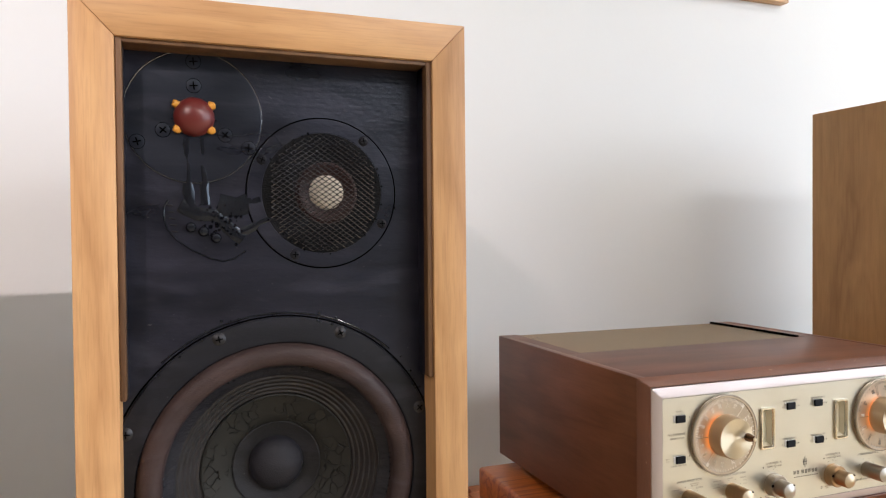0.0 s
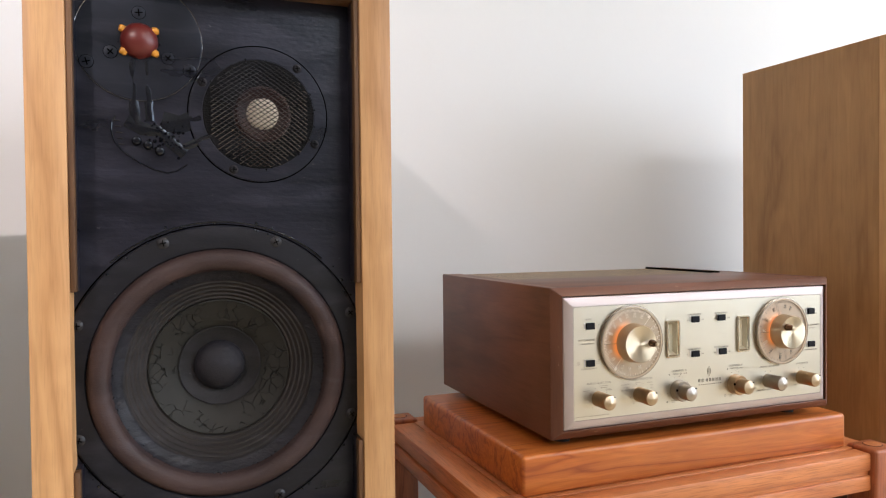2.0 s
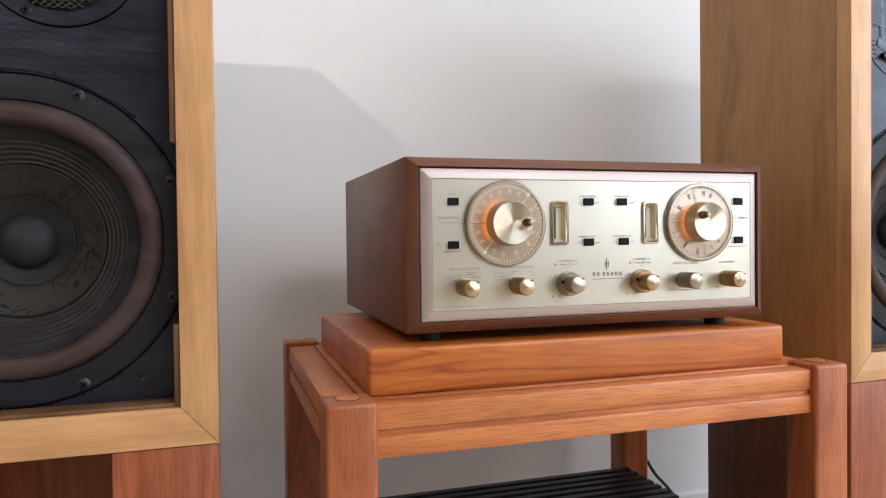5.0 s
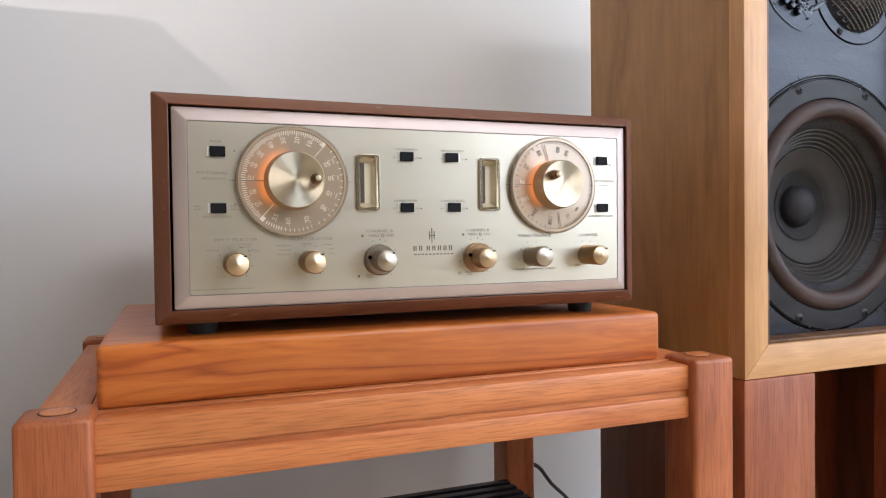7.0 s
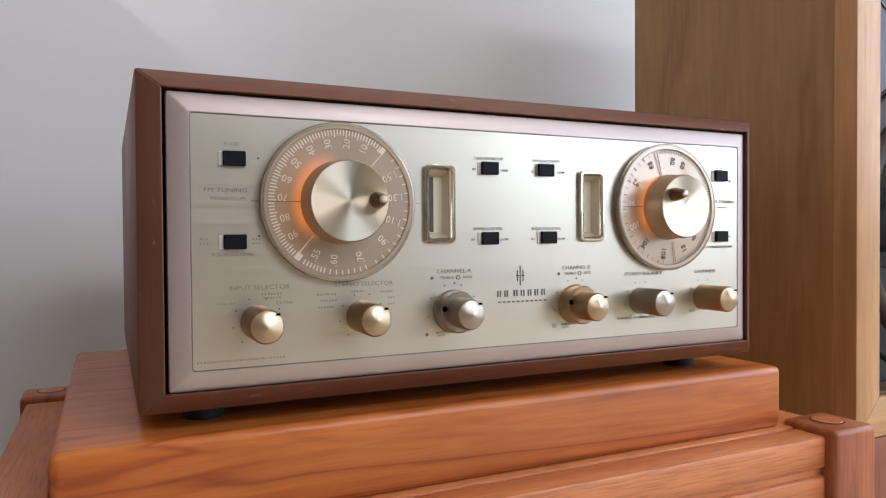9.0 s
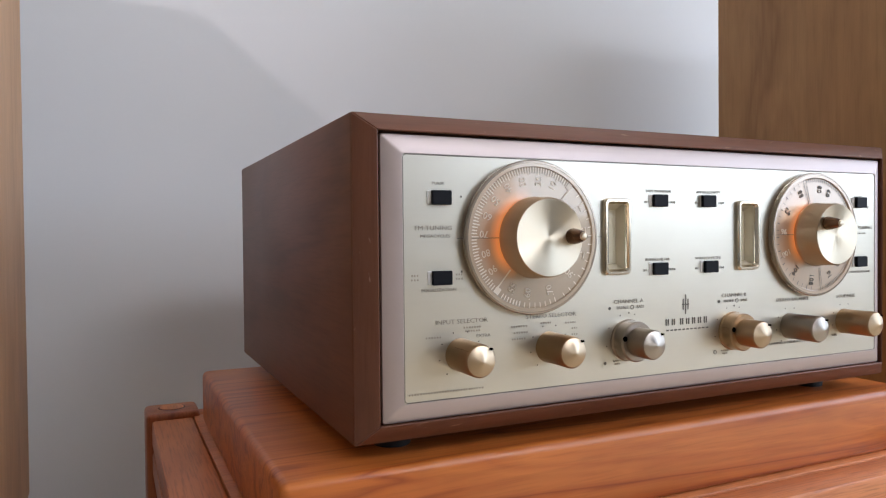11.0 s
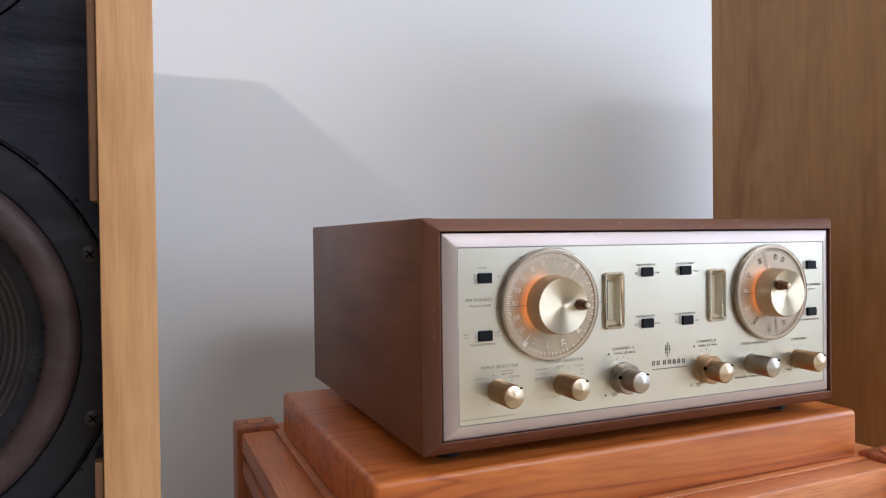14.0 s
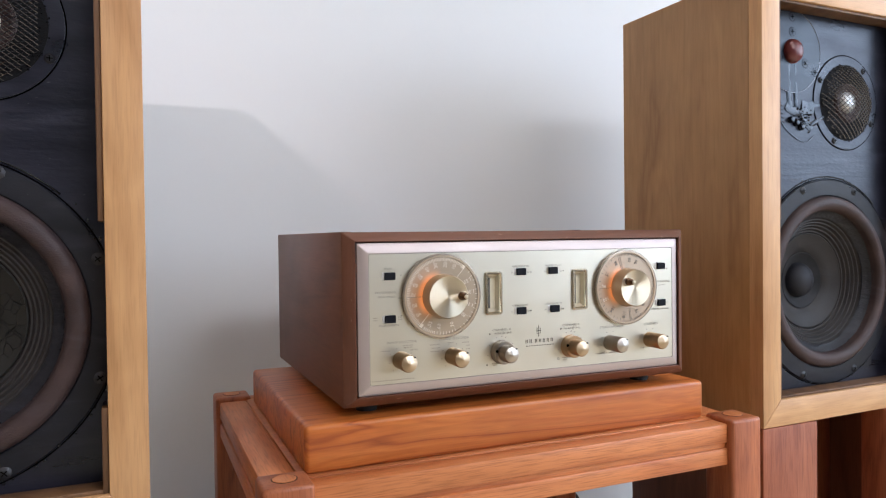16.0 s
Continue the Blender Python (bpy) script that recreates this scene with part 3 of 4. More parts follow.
    crosses(cross, BAF - 0.00525, woofer)
    lumps, rnd = bmesh.new(), random.Random(11)
    for k in range(130):
        a, rr = rnd.uniform(0, 6.283), rnd.gauss(0.1535, 0.0022)
        lathe([(rnd.uniform(0.0006, 0.0020), 0.0), (0.0005, 0.0003), (0, 0.0004)], wx + rr * math.cos(a), BAF - (0.0026 if rr < 0.152 else 0.0), wz + rr * math.sin(a), 6, bm=lumps)
    for k in range(150):
        a, rr = rnd.uniform(0, 6.283), rnd.gauss(0.1058, 0.0010)
        lathe([(rnd.uniform(0.0004, 0.0011), 0.0), (0.0003, 0.0005), (0, 0.0008)], wx + rr * math.cos(a), BAF + 0.0012 + (0.1062 - rr) * 0.9, wz + rr * math.sin(a), 6, bm=lumps)
    tagged(part("sealant", lumps, gloss_black, woofer, "flecks of black sealant"), kind="stuff")
    # fine lead wire arc above the ring
    arc = [(wx + 0.1560 * math.cos(a), BAF - 0.0006, wz + 0.1560 * math.sin(a)) for a in [radians(48 + 84 * k / 40) for k in range(41)]]
    part("seal_bead", tube(arc, 0.0009, 5), gloss_black, t)
    # midrange
    mx, mz = MX, MZ
    mid = part("midrange", lathe([(0.0702, 0.0), (0.0702, 0.0010), (0.0699, 0.0012), (0.0697, 0.0012), (0.0574, 0.0012), (0.0572, 0.0010), (0.031, 0.0006)], mx, BAF, mz, 96), baffle_paint, t, "black midrange driver flange")
    part("gasket_line", tube([(mx + 0.0712 * math.cos(a), BAF - 0.0003, mz + 0.0712 * math.sin(a)) for a in [2 * math.pi * k / 72 for k in range(72)]], 0.0006, 4, closed=True), slot_black, mid)
    part("throat", lathe([(0.0570, 0.0008), (0.0567, 0.0014), (0.0270, 0.0014)], mx, BAF, mz, 64), felt_black, mid, "matt black felt")
    part("horn_ring", lathe([(0.0295, 0.0012), (0.0290, 0.003), (0.0265, 0.0046), (0.0225, 0.0040), (0.0190, 0.0012), (0.016, 0.0008)], mx + 0.0030, BAF, mz, 48), brown_ring, mid, "dark brown ring")
    part("dome", lathe([(0.0166, 0.0008), (0.0162, 0.002), (0.0136, 0.0050), (0.009, 0.0072), (0.0045, 0.0082), (0, 0.0086)], mx + 0.0030, BAF, mz + 0.0006, 40), white_dome, mid, "cream dome diaphragm")
    mesh = guard_mesh(mx, mz, 0.0070, 0.0024, 0.00052)
    part("mesh_guard", mesh, wire_black, mid, "black expanded metal mesh guard", smooth=False)
    glue = bmesh.new()
    rnd = random.Random(4)
    for k in range(130):
        a, rr = rnd.uniform(0, 6.283), rnd.uniform(0.044, 0.0585)
        lathe([(rnd.uniform(0.0004, 0.0013), 0.0), (0.0004, 0.0010), (0, 0.0013)], mx + rr * math.cos(a), BAF - 0.0018 - (0.003 if rr < 0.052 else 0), mz + rr * math.sin(a), 6, bm=glue)
    tagged(part("sealant", glue, gloss_black, mid, "flecks of black sealant"), kind="stuff")
    cross = []
    for a in (52, 152, 245, 333):
        sx, sz = mx + 0.0642 * math.cos(radians(a)), mz + 0.0642 * math.sin(radians(a))
        screw(sx, sz, BAF - 0.0012, mid, 0.0040, flange_paint)
        cross.append((sx, sz, 0.0028, a))
    crosses(cross, BAF - 0.0038, mid)
    # tweeter
    tx, tz = 0.0912, 1.1170
    tw = part("tweeter", lathe([(0.0585, 0.0), (0.0585, 0.0010), (0.0580, 0.0012), (0.0578, 0.0012), (0.0, 0.0012)], tx, BAF, tz, 96), plate_black, t, "round black tweeter plate")
    part("seal_bead", tube([(tx + (0.0592 + 0.0006 * noise.noise((k * 0.5, 2, 2))) * math.cos(a), BAF - 0.0008, tz + (0.0592 + 0.0006 * noise.noise((k * 0.5, 5, 2))) * math.sin(a)) for k, a in enumerate([2 * math.pi * k / 90 for k in range(90)])], 0.0005, 5, closed=True), wire_black, tw)
    part("dome", lathe([(0.0176, 0.001), (0.0172, 0.004), (0.0150, 0.008), (0.011, 0.0112), (0.006, 0.0130), (0, 0.0136)], tx, BAF, tz, 48), red_dome, tw, "dark red tweeter dome")
    for a in (38, 142, 220, 320):
        part("glue_blob", lathe([(0.0038, 0.0), (0.0036, 0.003), (0.0022, 0.0044), (0, 0.0048)], tx + 0.0188 * math.cos(radians(a)), BAF - 0.0014, tz + 0.0175 * math.sin(radians(a)), 12, 0.0012), amber_glue, tw, "amber glue blob")
    cross = []
    for dx, dz in ((0, 0.0280), (-0.0262, -0.0125), (0.0265, -0.0150), (-0.0475, -0.0235), (0.0470, -0.0262), (0.0, 0.0495)):
        part("screw", lathe([(0.0062, -0.0004), (0.0062, 0.0002), (0.0058, 0.0003), (0, 0.0003)], tx + dx, BAF - 0.0012, tz + dz, 24), plate_black, tw)
        part("screw_rim", tube([(tx + dx + 0.0064 * math.cos(a), BAF - 0.0013, tz + dz + 0.0064 * math.sin(a)) for a in [2 * math.pi * k / 24 for k in range(24)]], 0.0003, 4, closed=True), slot_black, tw)
        cross.append((tx + dx, tz + dz, 0.0036, 0.1 + dx * 30))
    crosses(cross, BAF - 0.0021, tw)
    # terminal cluster with taped leads
    def placed(p):
        return 0.0100 + 0.972 * p[0], 0.0215 + 0.972 * p[1]

    outline = [(0.0600, 1.050), (0.0565, 1.044), (0.0560, 1.034), (0.0590, 1.024), (0.0660, 1.0145), (0.0800, 1.0045), (0.0960, 0.9965), (0.1080, 0.9935), (0.1180, 0.9960), (0.1280, 1.0030)]
    term = part("terminal_strip", tube([(x, BAF - 0.0005, z) for x, z in lerp_path([placed(p) for p in outline], 6)], 0.0008, 5), gloss_black, t, "black sealed terminal strip")
    for x, z in map(placed, ((0.0795, 1.0255), (0.0905, 1.0215), (0.1015, 1.0155))):
        part("terminal_bolt", lathe([(0.0048, 0.0), (0.0046, 0.003), (0.0034, 0.0055), (0, 0.0065)], x, BAF, z, 20), gloss_black, term)
    leads = (([(0.0765, 1.108), (0.077, 1.085), (0.0775, 1.062), (0.080, 1.040)], 0.0045), ([(0.0905, 1.108), (0.091, 1.085), (0.0915, 1.064), (0.0925, 1.046)], 0.0040),
             ([(0.104, 1.048), (0.120, 1.044), (0.142, 1.052)], 0.009), ([(0.100, 1.040), (0.113, 1.024), (0.126, 1.014)], 0.0055), ([(0.124, 1.020), (0.140, 1.028), (0.152, 1.034)], 0.004),
             ([(0.070, 1.046), (0.085, 1.038), (0.102, 1.036)], 0.006))
    for pts, wd in leads:
        part("taped_lead", ribbon(lerp_path([placed(p) for p in pts], 8), wd, BAF, 0.0014), gloss_black, term, "glossy taped lead")
    for k in range(5):
        x, z = placed((0.0585 + 0.001 * k, 1.046 - 0.006 * k))
        part("terminal_tick", tube([(x, BAF - 0.0006, z), (x + 0.0053, BAF - 0.0006, z - 0.0006)], 0.0007, 4), screw_metal, term)
    crumbs = bmesh.new()
    for k in range(60):
        x, z = placed((rnd.gauss(0.104, 0.010), rnd.gauss(1.030, 0.007)))
        lathe([(rnd.uniform(0.0006, 0.0022), 0.0), (0.0007, 0.002), (0, 0.003)], x, BAF, z, 5, bm=crumbs)
    tagged(part("sealant", crumbs, gloss_black, term), kind="stuff")
    return t


left = speaker()
RIGHT = 1.115
right = copy_thing(left, Matrix.Translation((left.location.x + RIGHT - 0.0035, left.location.y + 0.006, left.location.z)) @ Matrix.Rotation(radians(1.5), 4, "Z"))
for driver in right.children:
    if driver.name.split(".")[0] in ("woofer", "midrange", "tweeter", "terminal_strip", "seal_bead"):
        driver.location = (0.0, 0.0, -0.001)
for piece in list(right.children_recursive):
    if piece.name.startswith("glue_blob"):
        bpy.data.objects.remove(piece)
    elif piece.name.startswith("dome") and piece.parent.name.startswith("midrange"):
        piece.material_slots[0].link = "OBJECT"
        piece.material_slots[0].material = silver_dome
    elif piece.name.startswith("inner_cone"):
        piece.material_slots[0].link = "OBJECT"
        piece.material_slots[0].material = cone_paper
        tagged(piece, "smooth black cone centre")
    elif piece.name.startswith("mesh_guard"):
        coarse = guard_mesh(MX, MZ, 0.0092, 0.0034, 0.0007)
        coarse.transform(Matrix.Translation(-ORIGIN[left.name]))
        piece.data = mesh_of(coarse, "mesh_guard", wire_black, False)


def stand(dx):
    s = thing("speaker_stand", ((SX0 + SX1) / 2 + dx, 0.87, FLOOR), "reddish-brown wooden speaker stand with broad uprights", "speaker stand", "pair of speaker stands")
    a, b, top = SX0 + dx, SX1 + dx, SZ0 - 0.0005
    for x0, x1 in ((a, a + 0.104), (b - 0.094, b)):
        part("upright", box(x0, x1, SF + 0.002, SF + 0.045, FLOOR, top, 0.002), stand_wood, s)
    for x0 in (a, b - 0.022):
        # The side panels carry their shade in the timber colour.
        part("side_panel", box(x0 + 0.001, x0 + 0.021, SF + 0.0455, SB - 0.002, FLOOR, top, 0.001), stand_shaded, s, "side panel in stand timber darkened for shade")
    part("back_panel", box(a + 0.0215, b - 0.0225, 0.88, 0.898, FLOOR, top, 0.001), stand_wood, s)
    return s


stand(0.0)
stand(RIGHT)

# ---- rack ----
RT, RF = 0.632, 0.652
rack = thing("wooden_rack", (0.72, 0.87, FLOOR), "orange-brown cherry wood equipment rack with plugged leg tops", "rack")


def rack_leg(x0, x1, y0):
    leg = part("leg", box(x0, x1, y0, y0 + 0.046, FLOOR, RT, 0.0045, 3), leg_wood, rack)
    cup = bmesh.new()
    cx, cy = (x0 + x1) / 2, y0 + 0.024
    lathe([(0.0112, 0.0004), (0.0106, 0.0010), (0.0060, 0.0012), (0.0, 0.0012)], 0, 0, 0, 28, bm=cup)
    gap = lathe([(0.0123, 0.0003), (0.0119, 0.0005), (0.0110, 0.0005)], 0, 0, 0, 28)
    for bm in (cup, gap):
        bm.transform(Matrix.Translation((cx, cy, RT)) @ Matrix.Rotation(radians(-90), 4, "X"))
        bmesh.ops.recalc_face_normals(bm, faces=bm.faces)
    part("plug", cup, cherry_y, leg, "round inset wood plug")
    part("plug_gap", gap, dark_gap, leg, "dark gap round the plug")


for x0, x1 in ((0.431, 0.479), (0.979, 1.0255)):
    for y0 in (RF, 1.050):
        rack_leg(x0, x1, y0)
for y0, y1 in ((0.660, 0.686), (1.055, 1.081)):
    part("upper_rail", box(0.478, 0.980, y0, y1, 0.6030, 0.6265, 0.0025), cherry_x, rack)
    part("groove_strip", box(0.478, 0.980, y0 + 0.004, y1 - 0.004, 0.5965, 0.6040), cherry_x, rack)
    part("lower_rail", box(0.478, 0.980, y0, y1, 0.5768, 0.5975, 0.0025), cherry_x, rack)
for x0 in (0.436, 0.983):
    part("upper_rail", box(x0, x0 + 0.036, 0.6975, 1.0505, 0.6030, 0.6265, 0.0025), cherry_y, rack)
    part("groove_strip", box(x0 + 0.005, x0 + 0.030, 0.6975, 1.0505, 0.5965, 0.6040), cherry_y, rack)
    part("lower_rail", box(x0, x0 + 0.036, 0.6975, 1.0505, 0.5768, 0.5975, 0.0025), cherry_y, rack)
part("top_board", box(0.4725, 0.9825, 0.6865, 1.0545, 0.606, 0.6270, 0.001), cherry_x, rack)
part("lower_shelf", box(0.474, 0.975, 0.690, 1.055, 0.300, 0.322, 0.002), cherry_x, rack)

# power amplifier on the lower shelf
amp = thing("amplifier", (0.72, 0.84, 0.322), "low black metal amplifier with a slotted top on the lower shelf", "amplifier")
part("body", box(0.51, 0.965, 0.70, 1.022, 0.330, 0.404, 0.002), flange_paint, amp)
for k in range(15):
    y = 0.712 + k * 0.0203
    part("fin", box(0.516, 0.959, y, y + 0.0125, 0.4035, 0.4105, 0.001, 1), flange_paint, amp)
for x in (0.54, 0.89):
    for y in (0.73, 0.99):
        part("foot", box(x, x + 0.02, y, y + 0.02, 0.322, 0.331), rubber, amp)
cable = [(0.930, 1.020, 0.352), (0.950, 1.075, 0.340), (0.992, 1.118, 0.350), (1.032, 1.138, 0.382), (1.085, 1.158, 0.368), (1.130, 1.185, 0.322), (1.20, 1.22, 0.25), (1.23, 1.24, 0.14)]
fine = []
for k in range(len(cable) - 1):
    p0, p1, p2, p3 = [Vector(cable[min(max(k + d, 0), len(cable) - 1)]) for d in (-1, 0, 1, 2)]
    for s in range(6):
        u = s / 6
        fine.append(0.5 * (2 * p1 + (p2 - p0) * u + (2 * p0 - 5 * p1 + 4 * p2 - p3) * u * u + (3 * p1 - p0 - 3 * p2 + p3) * u ** 3))
part("power_cable", tube(fine, 0.0032, 8), rubber, amp, "black power cable hanging to the floor")

# plinth board
single("plinth_board", box(0.478, 0.971, 0.691, 1.025, 0.6272, 0.674, 0.005, 4), plinth_wood, (0.72, 0.87, 0.6272), "polished reddish cherry plinth board under the receiver", "plinth")

# ---- receiver ----
CX0, CX1, CZ0, CZ1, CF, CB = 0.518, 0.944, 0.6855, 0.8605, 0.698, 1.038
PX0, PX1, PZ0, PZ1, PY = 0.543, 0.920, 0.708, 0.838, 0.688
rec = thing("stereo_receiver", (0.7315, 0.88, 0.674), "vintage stereo receiver, champagne metal front in walnut case on the plinth", "receiver")
th = 0.011
part("side_panel", box(CX0, CX0 + th, CF, CB, CZ0, CZ1, 0.0015), walnut_y, rec)
part("side_panel", box(CX1 - th, CX1, CF, CB, CZ0, CZ1, 0.0015), walnut_y, rec)
part("bottom_panel", box(CX0 + th, CX1 - th, CF + 0.001, CB, CZ0, CZ0 + th), walnut_x, rec)
gx0, gx1, gy0, gy1 = 0.548, 0.908, 0.858, CB - 0.001
part("top_panel", box(CX0 + th, CX1 - th, CF + 0.001, gy0, CZ1 - th, CZ1 - 0.0004, 0.0008), walnut_x, rec)
for a in ((CX0 + th, gx0, gy0, CB), (gx1, CX1 - th, gy0, CB)):
    part("top_panel", box(*a, CZ1 - th, CZ1 - 0.0004), walnut_x, rec)
part("vent_grille", box(gx0, gx1, gy0, gy1, CZ1 - 0.0035, CZ1 - 0.0015), perforated(), rec, "perforated brass vent grille")
part("vent_edge", box(gx1 - 0.004, gx1, gy0, gy1, CZ1 - 0.004, CZ1 + 0.0016, 0.0006), slot_black, rec, "dark edge strip")
part("back_panel", box(CX0 + th, CX1 - th, CB - 0.012, CB - 0.004, CZ0 + th, CZ1 - th), flange_paint, rec)
part("chassis", box(CX0 + th + 0.0005, CX1 - th - 0.0005, 0.7005, 0.708, CZ0 + th + 0.0005, CZ1 - th - 0.0005), slot_black, rec)


def sloped_frame(outer, inner, yo, yi, back, side):
    """One mitred piece of a rectangular frame whose front slopes from yo (outer) to yi (inner)."""
    j = (side + 1) % 4
    bm = bmesh.new()
    f = [bm.verts.new((outer[side][0], yo, outer[side][1])), bm.verts.new((outer[j][0], yo, outer[j][1])), bm.verts.new((inner[j][0], yi, inner[j][1])), bm.verts.new((inner[side][0], yi, inner[side][1]))]
    r = [bm.verts.new((v.co.x, back, v.co.z)) for v in f]
    bm.faces.new(f), bm.faces.new(r[::-1])
    for a in range(4):
        b = (a + 1) % 4
        bm.faces.new((f[b], f[a], r[a], r[b]))
    bmesh.ops.recalc_face_normals(bm, faces=bm.faces)
    return bm


def rect(x0, x1, z0, z1):
    return [(x0, z0), (x1, z0), (x1, z1), (x0, z1)]


lip_o, lip_i = rect(CX0 + 0.0004, CX1 - 0.0004, CZ0 + 0.0004, CZ1 - 0.0004), rect(0.5300, 0.9325, 0.6965, 0.8505)
for k in range(4):
    bm = sloped_frame(lip_o, lip_i, CF - 0.0005, 0.6895, CF + 0.0004, k)
    bmesh.ops.bevel(bm, geom=[e for e in bm.edges], offset=0.0006, segments=1, affect="EDGES")
    part("front_lip", bm, lip_x if k % 2 == 0 else lip_z, rec)


def ringed(rects):
    """A frame skinned over successive (rectangle corners, y)."""
    bm = bmesh.new()
    rows = [[bm.verts.new((x, y, z)) for x, z in r] for r, y in rects]
    for a, b in zip(rows, rows[1:]):
        for q in range(len(a)):
            s = (q + 1) % len(a)
            bm.faces.new((a[q], a[s], b[s], b[q]))
    bmesh.ops.recalc_face_normals(bm, faces=bm.faces)
    if bm.faces[len(bm.faces) // 2].normal.y > 0:
        bmesh.ops.reverse_faces(bm, faces=bm.faces)
    return bm


def rounded(x0, x1, z0, z1, r, n=6):
    """A rectangle's outline with round corners."""
    return [(cx + r * math.cos(radians(a0 + 90 * k / n)), cz + r * math.sin(radians(a0 + 90 * k / n))) for cx, cz, a0 in ((x1 - r, z1 - r, 0), (x0 + r, z1 - r, 90), (x0 + r, z0 + r, 180), (x1 - r, z0 + r, 270)) for k in range(n + 1)]


so = rounded(0.5318, 0.9312, 0.6968, 0.8492, 0.0016)
part("bezel", ringed([(so, 0.700), (so, 0.6930), (rounded(0.5322, 0.9308, 0.6972, 0.8488, 0.0014), 0.6922), (rounded(0.5418, 0.9212, 0.7068, 0.8392, 0.0018), 0.6876), (rounded(0.5424, 0.9206, 0.7074, 0.8386, 0.0018), 0.6877), (rounded(0.5426, 0.9204, 0.7076, 0.8384, 0.0018), 0.6900)]), bezel_metal, rec, "satin mauve-grey bevelled metal bezel")
part("plate_gap", ringed([(rounded(0.5427, 0.9203, 0.7077, 0.8383, 0.0018), 0.68770), (rounded(0.5430, 0.9200, 0.7080, 0.8380, 0.0018), 0.68775)]), ink, rec, "fine dark line round the front plate")
METERS, MZ0, MZ1 = ((0.6705, 0.6905), (0.779, 0.799)), 0.771, 0.817
xs = [PX0 - 0.0004] + [x for a, b in METERS for x in (a + 0.0025, b - 0.0025)] + [PX1 + 0.0004]
zs = [PZ0 - 0.0004, MZ0 + 0.0025, MZ1 - 0.0025, PZ1 + 0.0004]
sheet = bmesh.new()
for i in range(5):
    for j in range(3):
        if not (j == 1 and i in (1, 3)):
            sheet.faces.new([sheet.verts.new((x, PY, z)) for x, z in ((xs[i], zs[j]), (xs[i + 1], zs[j]), (xs[i + 1], zs[j + 1]), (xs[i], zs[j + 1]))])
bmesh.ops.remove_doubles(sheet, verts=sheet.verts, dist=0.00001)
back = bmesh.ops.extrude_face_region(sheet, geom=list(sheet.faces))["geom"]
bmesh.ops.translate(sheet, vec=(0, 0.003, 0), verts=[g for g in back if isinstance(g, bmesh.types.BMVert)])
bmesh.ops.recalc_face_normals(sheet, faces=sheet.faces)
plate = part("front_plate", sheet, plate_metal, rec, "brushed champagne metal front plate", smooth=False)
for x in (0.553, 0.908):
    for y in (0.735, 0.99):
        f = bmesh.new()
        bmesh.ops.create_cone(f, cap_ends=True, segments=28, radius1=0.011, radius2=0.0125, depth=0.0122, matrix=Matrix.Translation((x, y, 0.6799)))
        part("foot", f, rubber, rec, "black rubber foot")

# dials
def radial_marks(cx, cz, y, marks):
    """Thin radial strokes: (degrees, inner radius, outer radius, width)."""
    bm = bmesh.new()
    for a, r0, r1, w in marks:
        u = Vector((math.cos(radians(a)), 0, math.sin(radians(a))))
        s = Vector((-u.z, 0, u.x)) * w / 2
        c = Vector((cx, y, cz))
        bm.faces.new([bm.verts.new(c + u * r + s * e) for r, e in ((r0, -1), (r1, -1), (r1, 1), (r0, 1))])
    for f in bm.faces:
        f.normal_update()
        if f.normal.y > 0:
            f.normal_flip()
    return bm


